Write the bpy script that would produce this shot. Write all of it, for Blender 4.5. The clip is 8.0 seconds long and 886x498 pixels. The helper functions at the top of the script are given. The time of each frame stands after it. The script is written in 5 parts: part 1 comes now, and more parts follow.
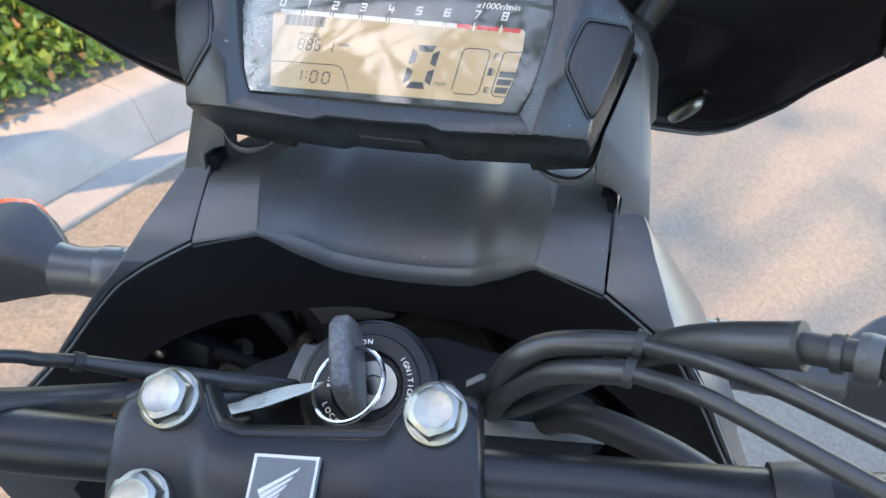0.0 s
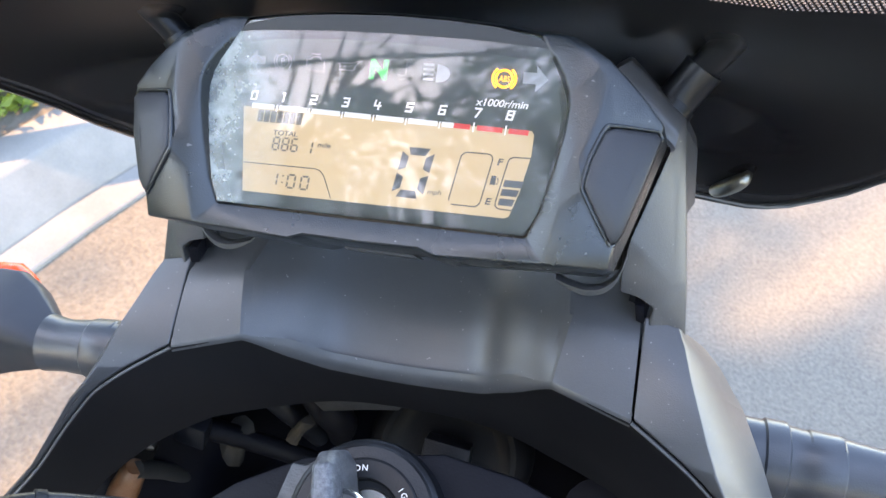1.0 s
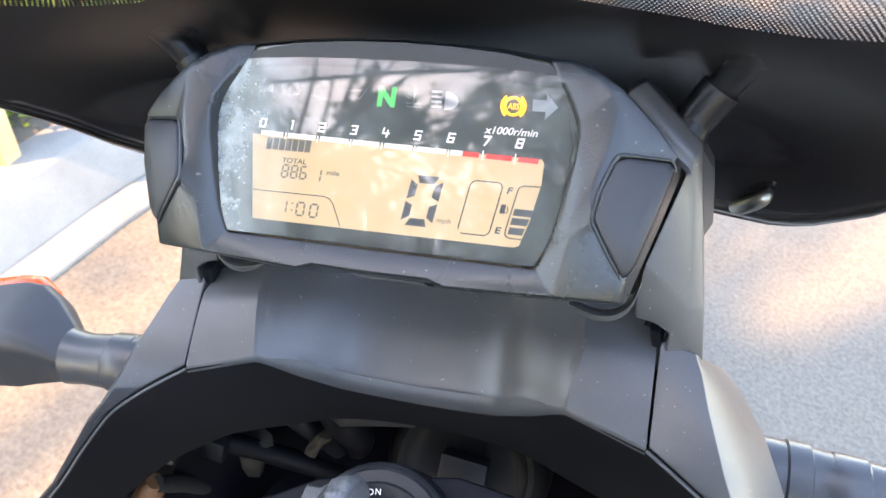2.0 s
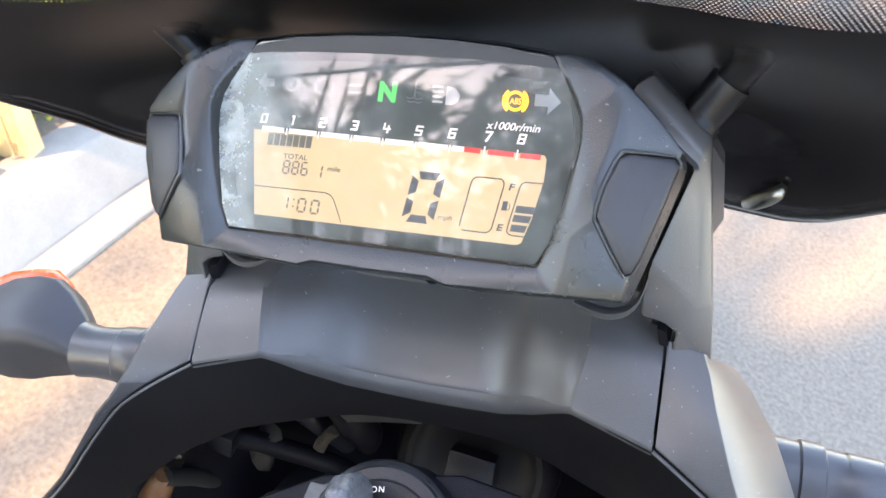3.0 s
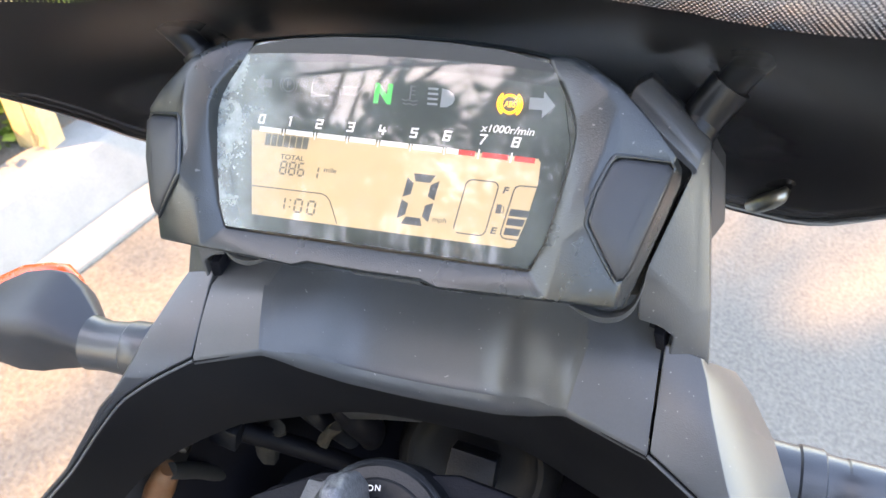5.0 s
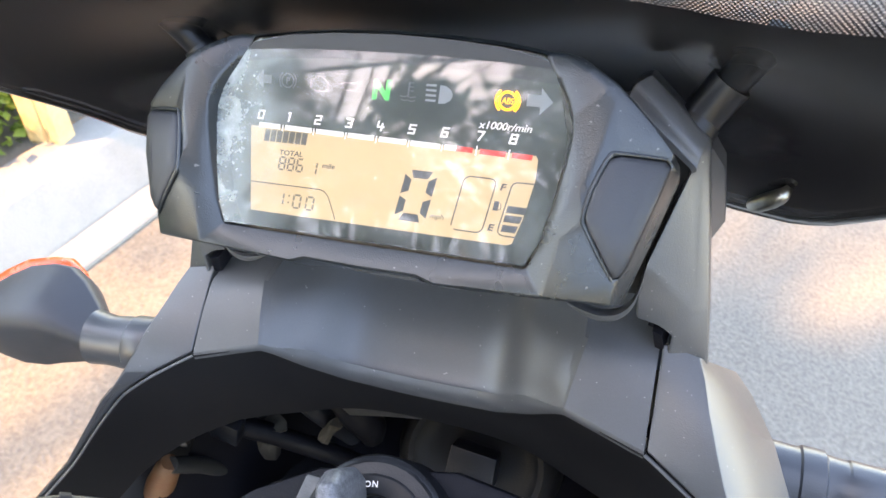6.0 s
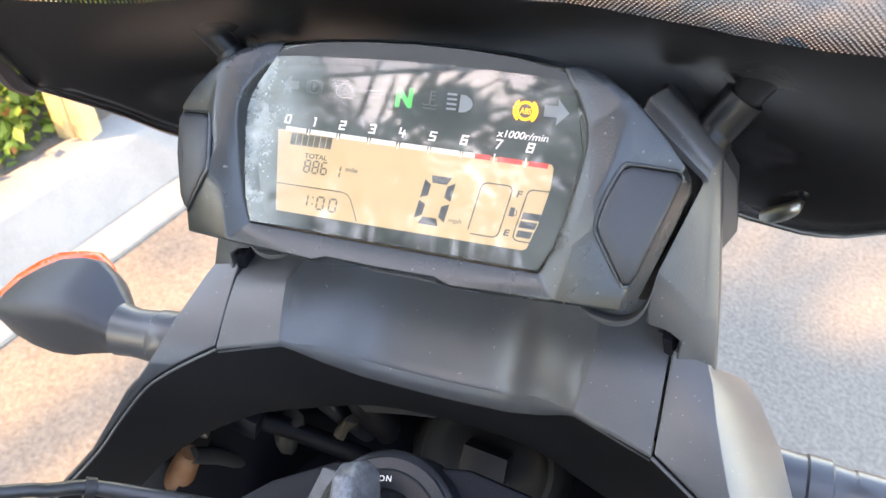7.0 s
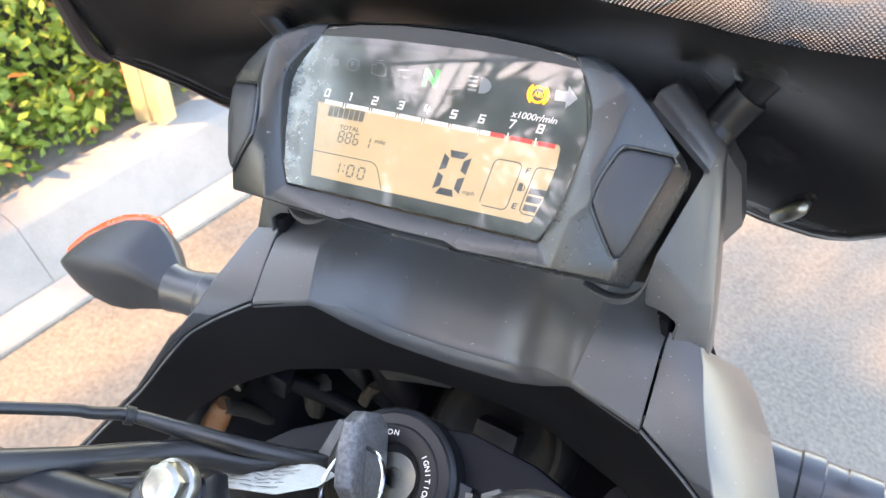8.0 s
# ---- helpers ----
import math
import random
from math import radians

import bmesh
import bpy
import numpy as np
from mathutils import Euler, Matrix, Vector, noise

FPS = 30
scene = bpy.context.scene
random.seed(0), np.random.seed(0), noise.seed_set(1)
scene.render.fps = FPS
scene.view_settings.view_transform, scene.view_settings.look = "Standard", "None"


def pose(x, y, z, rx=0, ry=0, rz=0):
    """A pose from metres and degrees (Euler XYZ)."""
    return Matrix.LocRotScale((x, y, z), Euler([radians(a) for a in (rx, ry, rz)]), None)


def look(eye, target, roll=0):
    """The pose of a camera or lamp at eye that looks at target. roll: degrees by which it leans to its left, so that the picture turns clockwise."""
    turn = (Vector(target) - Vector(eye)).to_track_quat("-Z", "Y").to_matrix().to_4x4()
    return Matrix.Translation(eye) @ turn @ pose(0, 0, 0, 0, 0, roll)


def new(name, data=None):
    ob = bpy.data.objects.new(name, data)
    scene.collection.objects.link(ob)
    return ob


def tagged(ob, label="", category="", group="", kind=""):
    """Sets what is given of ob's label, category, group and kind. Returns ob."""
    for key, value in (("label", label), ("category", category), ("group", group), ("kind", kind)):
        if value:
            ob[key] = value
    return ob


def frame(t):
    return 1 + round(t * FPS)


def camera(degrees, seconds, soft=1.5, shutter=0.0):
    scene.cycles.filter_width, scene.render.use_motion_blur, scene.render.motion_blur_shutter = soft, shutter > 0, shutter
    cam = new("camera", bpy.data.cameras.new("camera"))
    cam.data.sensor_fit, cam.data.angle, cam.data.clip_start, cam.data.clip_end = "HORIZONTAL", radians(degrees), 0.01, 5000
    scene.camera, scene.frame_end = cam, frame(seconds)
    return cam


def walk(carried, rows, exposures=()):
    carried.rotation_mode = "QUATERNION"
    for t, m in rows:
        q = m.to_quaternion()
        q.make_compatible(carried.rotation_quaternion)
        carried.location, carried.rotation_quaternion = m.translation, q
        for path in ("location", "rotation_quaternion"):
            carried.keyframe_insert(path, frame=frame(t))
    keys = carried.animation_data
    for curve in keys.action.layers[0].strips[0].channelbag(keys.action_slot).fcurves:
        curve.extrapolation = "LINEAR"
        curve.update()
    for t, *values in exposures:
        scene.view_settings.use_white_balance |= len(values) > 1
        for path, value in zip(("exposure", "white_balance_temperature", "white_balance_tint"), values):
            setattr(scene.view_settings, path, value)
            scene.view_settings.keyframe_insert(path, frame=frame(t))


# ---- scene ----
cam = camera(61.6, 8.0)
# The motorcycle stands on its side stand: everything on it is laid out in the bike's own
# upright frame (x right, y ahead, z up) and leaned 12 degrees to its left.
BIKE = pose(0, 0, 0.09, 0, -12, 0)
PATH = [
    (0, (0.0791, 0.0294, 1.1971), (-0.2554, 1.5479, -0.0608), -1.10),
    (0.2, (0.0830, 0.0513, 1.2061), (-0.2469, 1.5402, -0.0879), -1.19),
    (0.3, (0.0861, 0.0607, 1.2103), (-0.2531, 1.5368, -0.0958), -1.65),
    (0.5, (0.0878, 0.0726, 1.2105), (-0.2728, 1.5361, -0.1041), -2.19),
    (0.7, (0.0838, 0.0823, 1.2092), (-0.2874, 1.5284, -0.1216), -2.75),
    (1, (0.0805, 0.1012, 1.2146), (-0.3541, 1.5363, -0.1089), -4.42),
    (1.5, (0.0822, 0.1119, 1.2227), (-0.3957, 1.5271, -0.1073), -5.83),
    (3, (0.0890, 0.1188, 1.2206), (-0.4632, 1.4866, -0.1301), -8.03),
    (3.5, (0.0887, 0.1231, 1.2210), (-0.4766, 1.4783, -0.1368), -8.41),
    (4, (0.0913, 0.1223, 1.2238), (-0.4849, 1.4722, -0.1347), -8.62),
    (4.5, (0.0944, 0.1227, 1.2229), (-0.4923, 1.4673, -0.1365), -8.76),
    (6, (0.0999, 0.1243, 1.2213), (-0.5193, 1.4524, -0.1398), -9.09),
    (6.5, (0.1030, 0.1219, 1.2227), (-0.5306, 1.4464, -0.1353), -9.10),
    (7, (0.1030, 0.1187, 1.2274), (-0.5628, 1.4352, -0.1231), -8.98),
    (7.5, (0.1080, 0.1170, 1.2265), (-0.6236, 1.4148, -0.1079), -8.95),
    (7.9, (0.1217, 0.1076, 1.2278), (-0.6588, 1.3889, -0.0948), -8.36),
    (8, (0.1292, 0.1006, 1.2302), (-0.6823, 1.3692, -0.0859), -8.60),
]
EXPOSURES = [(0.0, 3.27, 7600, 12), (0.5, 3.5, 7700, 14), (1.0, 3.74, 7900, 15), (3.0, 4.0, 8800, 18), (6.0, 4.0, 8800, 17), (8.0, 3.92, 8950, 17)]
cam.data.dof.use_dof = True
cam.data.dof.focus_distance = 0.30
cam.data.dof.aperture_fstop = 24.0
walk(cam, [(t, BIKE @ look(eye, target, roll)) for t, eye, target, roll in PATH], EXPOSURES)

# ---- light ----
world = bpy.data.worlds.new("world")
scene.world = world
world.use_nodes = True
wn = world.node_tree
wn.nodes.clear()
sky = wn.nodes.new("ShaderNodeTexSky")
sky.sky_type = "NISHITA"
sky.sun_disc = False
SUN_FROM = Vector((-0.50, -0.47, 0.73)).normalized()
sky.sun_elevation = math.asin(SUN_FROM.z)
sky.sun_rotation = math.atan2(SUN_FROM.x, SUN_FROM.y)
sky.dust_density = 0.35
sky.ozone_density = 1.3
bg = wn.nodes.new("ShaderNodeBackground")
bg.inputs["Strength"].default_value = 0.15
wo = wn.nodes.new("ShaderNodeOutputWorld")
wn.links.new(sky.outputs[0], bg.inputs[0])
wn.links.new(bg.outputs[0], wo.inputs[0])
sun = new("sun", bpy.data.lights.new("sun", "SUN"))
sun.data.energy = 1.25
sun.data.angle = radians(0.9)
sun.data.color = (1.0, 0.66, 0.36)
sun.matrix_world = look(SUN_FROM * 20, (0, 0, 0))


# ---- materials ----
def mat(name, base, rough=0.5, metal=0.0, spec=0.5, grain=0.0, grain_size=0.001, stain=0.0, stain_size=0.05, second=None, coat=0.0, emit=None, emit_power=0.0, bump=None, relief=0.5, pebble=0.0, dust=0.0):
    """A principled material with two scales of colour variation and a fine relief, in object metres."""
    m = bpy.data.materials.new(name)
    m.use_nodes = True
    nt = m.node_tree
    b = nt.nodes["Principled BSDF"]
    b.inputs["Roughness"].default_value = rough
    b.inputs["Metallic"].default_value = metal
    b.inputs["Specular IOR Level"].default_value = spec
    b.inputs["Coat Weight"].default_value = coat
    tc = nt.nodes.new("ShaderNodeTexCoord")
    second = second or tuple(min(1.0, v * 1.5 + 0.004) for v in base)
    big = nt.nodes.new("ShaderNodeTexNoise")
    big.inputs["Scale"].default_value = 1.0 / stain_size
    big.inputs["Detail"].default_value = 5
    big.inputs["Roughness"].default_value = 0.65
    small = nt.nodes.new("ShaderNodeTexNoise")
    small.inputs["Scale"].default_value = 1.0 / grain_size
    small.inputs["Detail"].default_value = 2
    for n in (big, small):
        nt.links.new(tc.outputs["Object"], n.inputs["Vector"])
    ramp = nt.nodes.new("ShaderNodeMapRange")
    ramp.inputs["From Min"].default_value = 0.38
    ramp.inputs["From Max"].default_value = 0.72
    ramp.inputs["To Max"].default_value = stain
    nt.links.new(big.outputs["Fac"], ramp.inputs["Value"])
    add = nt.nodes.new("ShaderNodeMath")
    add.operation = "MULTIPLY_ADD"
    nt.links.new(small.outputs["Fac"], add.inputs[0])
    add.inputs[1].default_value = grain * 0.5
    nt.links.new(ramp.outputs[0], add.inputs[2])
    mix = nt.nodes.new("ShaderNodeMix")
    mix.data_type = "RGBA"
    mix.inputs[6].default_value = (*base, 1)
    mix.inputs[7].default_value = (*second, 1)
    nt.links.new(add.outputs[0], mix.inputs[0])
    colour = mix.outputs[2]
    if dust:  # scattered pale specks
        speck = nt.nodes.new("ShaderNodeTexNoise")
        speck.inputs["Scale"].default_value = 620
        speck.inputs["Detail"].default_value = 1
        nt.links.new(tc.outputs["Object"], speck.inputs["Vector"])
        cut = nt.nodes.new("ShaderNodeMapRange")
        cut.inputs["From Min"].default_value, cut.inputs["From Max"].default_value = 0.755, 0.80
        cut.inputs["To Max"].default_value = dust
        nt.links.new(speck.outputs["Fac"], cut.inputs["Value"])
        over = nt.nodes.new("ShaderNodeMix")
        over.data_type = "RGBA"
        over.inputs[7].default_value = (0.42, 0.41, 0.38, 1)
        nt.links.new(cut.outputs[0], over.inputs[0])
        nt.links.new(colour, over.inputs[6])
        colour = over.outputs[2]
    nt.links.new(colour, b.inputs["Base Color"])
    rr = nt.nodes.new("ShaderNodeMapRange")
    rr.inputs["To Min"].default_value = max(0.02, rough - 0.08)
    rr.inputs["To Max"].default_value = min(1.0, rough + 0.1)
    nt.links.new(big.outputs["Fac"], rr.inputs["Value"])
    nt.links.new(rr.outputs[0], b.inputs["Roughness"])
    if grain:
        bn = nt.nodes.new("ShaderNodeBump")
        bn.inputs["Strength"].default_value = bump if bump is not None else grain
        bn.inputs["Distance"].default_value = grain_size * relief
        if pebble:
            cell = nt.nodes.new("ShaderNodeTexVoronoi")
            cell.inputs["Scale"].default_value = 1.0 / pebble
            nt.links.new(tc.outputs["Object"], cell.inputs["Vector"])
            nt.links.new(cell.outputs["Distance"], bn.inputs["Height"])
            bn.inputs["Distance"].default_value = pebble * relief
        else:
            nt.links.new(small.outputs["Fac"], bn.inputs["Height"])
        nt.links.new(bn.outputs[0], b.inputs["Normal"])
    if emit:
        b.inputs["Emission Color"].default_value = (*emit, 1)
        b.inputs["Emission Strength"].default_value = emit_power
    return m


M = {}
M["plastic"] = mat("textured_black_plastic", (0.022, 0.023, 0.025), 0.46, spec=0.4, grain=0.3, grain_size=0.0005, stain=0.25, stain_size=0.03)
M["pod"] = mat("fine_textured_plastic", (0.009, 0.0115, 0.0125), 0.28, spec=0.6, grain=1.0, grain_size=0.0007, bump=0.4, relief=0.3, pebble=0.00045, dust=0.25, stain=0.2, stain_size=0.06)
M["cowl"] = mat("matt_dark_grey_cowl", (0.042, 0.042, 0.043), 0.35, spec=0.6, grain=0.8, grain_size=0.0007, bump=0.3, relief=0.3, pebble=0.00045, dust=0.3, stain=0.35, stain_size=0.04)
M["trim"] = mat("black_arch_trim", (0.006, 0.0056, 0.0062), 0.5, spec=0.15, grain=0.2, grain_size=0.0006, stain=0.3, stain_size=0.03)
M["rubber"] = mat("black_rubber", (0.019, 0.0185, 0.018), 0.5, spec=0.4, grain=0.25, grain_size=0.0008, stain=0.4, stain_size=0.02)
M["cable"] = mat("cable_sleeve", (0.019, 0.019, 0.019), 0.36, spec=0.5, grain=0.15, grain_size=0.001, stain=0.4, stain_size=0.015)
M["paint"] = mat("black_bar_paint", (0.008, 0.0085, 0.010), 0.33, spec=0.34, grain=0.2, grain_size=0.0006, stain=0.2, stain_size=0.02)
M["steel"] = mat("zinc_plated_steel", (0.24, 0.24, 0.24), 0.33, metal=1.0, grain=0.2, grain_size=0.0006, stain=0.6, stain_size=0.006, second=(0.42, 0.40, 0.29))
M["chrome"] = mat("bright_steel", (0.42, 0.42, 0.42), 0.16, metal=1.0, stain=0.4, stain_size=0.004, second=(0.28, 0.28, 0.28))
M["alloy"] = mat("cast_grey_metal", (0.11, 0.112, 0.105), 0.48, metal=0.7, grain=0.4, grain_size=0.0008, stain=0.5, stain_size=0.01, second=(0.15, 0.15, 0.14))
# near-black base: the deep shade of the bay is put into the colour
M["dark"] = mat("bay_shade_black", (0.004, 0.004, 0.006), 0.5, spec=0.14, grain=0.2, stain=0.5, stain_size=0.03, second=(0.008, 0.008, 0.011))
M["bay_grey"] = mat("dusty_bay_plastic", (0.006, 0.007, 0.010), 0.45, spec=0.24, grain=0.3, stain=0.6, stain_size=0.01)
M["amber_plug"] = mat("amber_bulb_holder", (0.17, 0.06, 0.018), 0.42, grain=0.3, stain=0.5, stain_size=0.01, second=(0.26, 0.16, 0.10))
M["beige_tape"] = mat("dusty_beige_tape", (0.034, 0.028, 0.021), 0.8, grain=0.6, stain=0.7, stain_size=0.008, second=(0.03, 0.025, 0.02))
M["board"] = mat("display_mask", (0.013, 0.014, 0.015), 0.5, stain=0.2, stain_size=0.02)
M["lcd"] = mat("amber_lcd", (0.35, 0.285, 0.182), 0.5, stain=0.3, stain_size=0.03, second=(0.40, 0.33, 0.22), emit=(0.95, 0.72, 0.40), emit_power=0.042)
M["segment"] = mat("lcd_segment", (0.066, 0.068, 0.076), 0.5, stain=0.1)
M["segment_pale"] = mat("lcd_segment_pale", (0.13, 0.118, 0.095), 0.5, stain=0.1)
# faint emission added to brighten the print, lock letters included
M["print"] = mat("glowing_white_print", (0.82, 0.82, 0.8), 0.5, stain=0.05, emit=(1, 1, 1), emit_power=0.03)
M["print_red"] = mat("glowing_red_print", (0.62, 0.03, 0.03), 0.5, stain=0.05, emit=(1, 0.05, 0.04), emit_power=0.03)
M["icon"] = mat("unlit_icon", (0.38, 0.38, 0.37), 0.5, stain=0.1)
M["icon_dim"] = mat("unlit_icon_outline", (0.135, 0.135, 0.13), 0.5, stain=0.1)
M["green"] = mat("green_lamp", (0.005, 0.25, 0.05), 0.5, emit=(0.03, 1.0, 0.22), emit_power=0.06)
M["amber"] = mat("amber_lamp", (0.8, 0.4, 0.02), 0.5, emit=(1.0, 0.50, 0.01), emit_power=0.19)
M["orange_lens"] = mat("orange_indicator_lens", (0.75, 0.055, 0.006), 0.25, grain=0.3, grain_size=0.002, stain=0.2, stain_size=0.01, second=(0.8, 0.09, 0.012))
M["badge"] = mat("badge_face", (0.07, 0.08, 0.09), 0.4, metal=0.3, stain=0.3, stain_size=0.006)
M["silver"] = mat("silver_print", (0.34, 0.36, 0.37), 0.35, metal=0.5, stain=0.2, stain_size=0.004)
M["paper"] = mat("creased_paper_tag", (0.50, 0.51, 0.47), 0.8, grain=0.5, grain_size=0.002, stain=0.6, stain_size=0.004, second=(0.42, 0.44, 0.42))
M["key_head"] = mat("worn_black_key_head", (0.035, 0.035, 0.038), 0.42, grain=0.6, grain_size=0.0008, stain=0.8, stain_size=0.0022, second=(0.15, 0.15, 0.155))
M["stalk"] = mat("satin_stalk_plastic", (0.035, 0.037, 0.042), 0.30, grain=0.2, grain_size=0.0008, stain=0.3, stain_size=0.02)
M["bay_metal"] = mat("dull_bay_metal", (0.09, 0.09, 0.09), 0.5, metal=0.6, grain=0.3, stain=0.6, stain_size=0.01, second=(0.05, 0.05, 0.05))
M["signal"] = mat("signal_housing", (0.024, 0.025, 0.029), 0.45, spec=0.35, grain=0.3, grain_size=0.0006, stain=0.3, stain_size=0.02)
M["silver_paint"] = mat("silver_grey_paint", (0.22, 0.22, 0.225), 0.38, metal=0.35, grain=0.2, grain_size=0.0006, stain=0.2, stain_size=0.05)
M["rim"] = mat("grey_rim", (0.07, 0.07, 0.07), 0.5, stain=0.2)


def lens_material():
    """Clear acrylic: what lies below shows through; gloss grows at grazing angles; a thin film of dust and fine scratches."""
    m = bpy.data.materials.new("dusty_clear_lens")
    m.use_nodes = True
    nt = m.node_tree
    nt.nodes.clear()
    out = nt.nodes.new("ShaderNodeOutputMaterial")
    clear = nt.nodes.new("ShaderNodeBsdfTransparent")
    clear.inputs[0].default_value = (0.95, 0.95, 0.94, 1)
    gloss = nt.nodes.new("ShaderNodeBsdfGlossy")
    gloss.inputs["Roughness"].default_value = 0.035
    fr = nt.nodes.new("ShaderNodeFresnel")
    fr.inputs["IOR"].default_value = 1.7  # both faces of the acrylic reflect
    a = nt.nodes.new("ShaderNodeMixShader")
    nt.links.new(fr.outputs[0], a.inputs[0])
    nt.links.new(clear.outputs[0], a.inputs[1])
    nt.links.new(gloss.outputs[0], a.inputs[2])
    dust = nt.nodes.new("ShaderNodeBsdfDiffuse")
    dust.inputs[0].default_value = (0.57, 0.61, 0.57, 1)
    tc = nt.nodes.new("ShaderNodeTexCoord")
    n1 = nt.nodes.new("ShaderNodeTexNoise")
    n1.inputs["Scale"].default_value = 90
    n1.inputs["Detail"].default_value = 6
    n2 = nt.nodes.new("ShaderNodeTexNoise")
    n2.inputs["Scale"].default_value = 900
    n2.inputs["Detail"].default_value = 3
    for n in (n1, n2):
        nt.links.new(tc.outputs["Object"], n.inputs["Vector"])
    r1 = nt.nodes.new("ShaderNodeMapRange")
    r1.inputs["From Min"].default_value, r1.inputs["From Max"].default_value = 0.40, 0.75
    r1.inputs["To Min"].default_value, r1.inputs["To Max"].default_value = 0.058, 0.14
    r2 = nt.nodes.new("ShaderNodeMapRange")
    r2.inputs["From Min"].default_value, r2.inputs["From Max"].default_value = 0.62, 0.72
    r2.inputs["To Min"].default_value, r2.inputs["To Max"].default_value = 0.0, 0.05
    nt.links.new(n1.outputs["Fac"], r1.inputs["Value"])
    nt.links.new(n2.outputs["Fac"], r2.inputs["Value"])
    # The rubbed, hazy patch near one end of the lens.
    sep = nt.nodes.new("ShaderNodeSeparateXYZ")
    nt.links.new(tc.outputs["Object"], sep.inputs[0])
    r3 = nt.nodes.new("ShaderNodeMapRange")
    r3.inputs["From Min"].default_value, r3.inputs["From Max"].default_value = -0.030, -0.060
    r3.inputs["To Min"].default_value, r3.inputs["To Max"].default_value = 0.75, 4.2
    nt.links.new(sep.outputs["X"], r3.inputs["Value"])
    s = nt.nodes.new("ShaderNodeMath")
    nt.links.new(r1.outputs[0], s.inputs[0])
    nt.links.new(r2.outputs[0], s.inputs[1])
    s2 = nt.nodes.new("ShaderNodeMath")
    s2.operation = "MULTIPLY"
    nt.links.new(s.outputs[0], s2.inputs[0])
    nt.links.new(r3.outputs[0], s2.inputs[1])
    n3 = nt.nodes.new("ShaderNodeTexNoise")  # flaking scuffs inside the rubbed patch
    n3.inputs["Scale"].default_value = 260
    n3.inputs["Detail"].default_value = 7
    n3.inputs["Roughness"].default_value = 0.75
    nt.links.new(tc.outputs["Object"], n3.inputs["Vector"])
    r4 = nt.nodes.new("ShaderNodeMapRange")
    r4.inputs["From Min"].default_value, r4.inputs["From Max"].default_value = 0.42, 0.70
    r4.inputs["To Max"].default_value = 0.19
    nt.links.new(n3.outputs["Fac"], r4.inputs["Value"])
    r5 = nt.nodes.new("ShaderNodeMapRange")
    r5.inputs["From Min"].default_value, r5.inputs["From Max"].default_value = -0.036, -0.060
    nt.links.new(sep.outputs["X"], r5.inputs["Value"])
    s3 = nt.nodes.new("ShaderNodeMath")
    s3.operation = "MULTIPLY_ADD"
    nt.links.new(r4.outputs[0], s3.inputs[0])
    nt.links.new(r5.outputs[0], s3.inputs[1])
    nt.links.new(s2.outputs[0], s3.inputs[2])
    b = nt.nodes.new("ShaderNodeMixShader")
    nt.links.new(s3.outputs[0], b.inputs[0])
    nt.links.new(a.outputs[0], b.inputs[1])
    nt.links.new(dust.outputs[0], b.inputs[2])
    nt.links.new(b.outputs[0], out.inputs[0])
    return m


def screen_material():
    """The windscreen: solid black print below, dissolving into clear dots towards the top."""
    m = bpy.data.materials.new("dot_printed_windscreen")
    m.use_nodes = True
    nt = m.node_tree
    b = nt.nodes["Principled BSDF"]
    b.inputs["Base Color"].default_value = (0.016, 0.0152, 0.0182, 1)
    b.inputs["Roughness"].default_value = 0.1
    b.inputs["Specular IOR Level"].default_value = 1.0
    out = nt.nodes["Material Output"]
    uv = nt.nodes.new("ShaderNodeTexCoord")

    def math_node(op, x, y=None):
        n = nt.nodes.new("ShaderNodeMath")
        n.operation = op
        for k, v in enumerate((x, y)):
            if v is None:
                continue
            if isinstance(v, (int, float)):
                n.inputs[k].default_value = v
            else:
                nt.links.new(v, n.inputs[k])
        return n.outputs[0]

    sep = nt.nodes.new("ShaderNodeSeparateXYZ")
    nt.links.new(uv.outputs["UV"], sep.inputs[0])
    PITCH = 0.0015
    row = math_node("DIVIDE", sep.outputs["Y"], PITCH * 0.866)
    iv = math_node("FLOOR", row)
    odd = math_node("MODULO", iv, 2.0)
    col = math_node("ADD", math_node("DIVIDE", sep.outputs["X"], PITCH), math_node("MULTIPLY", odd, 0.5))
    fx = math_node("SUBTRACT", math_node("FRACT", col), 0.5)
    fy = math_node("MULTIPLY", math_node("SUBTRACT", math_node("FRACT", row), 0.5), 0.866)
    dist = math_node("SQRT", math_node("ADD", math_node("MULTIPLY", fx, fx), math_node("MULTIPLY", fy, fy)))
    grow = nt.nodes.new("ShaderNodeMapRange")
    grow.inputs["From Min"].default_value, grow.inputs["From Max"].default_value = 0.0, 0.046
    grow.inputs["To Min"].default_value, grow.inputs["To Max"].default_value = 0.22, 0.60
    nt.links.new(sep.outputs["Y"], grow.inputs["Value"])
    inside = math_node("LESS_THAN", dist, grow.outputs[0])
    above = math_node("GREATER_THAN", sep.outputs["Y"], 0.0)
    hole = math_node("MULTIPLY", inside, above)
    clear = nt.nodes.new("ShaderNodeBsdfTransparent")
    clear.inputs[0].default_value = (0.95, 0.94, 0.95, 1)
    mix = nt.nodes.new("ShaderNodeMixShader")
    nt.links.new(hole, mix.inputs[0])
    nt.links.new(b.outputs[0], mix.inputs[1])
    nt.links.new(clear.outputs[0], mix.inputs[2])
    nt.links.new(mix.outputs[0], out.inputs[0])
    return m


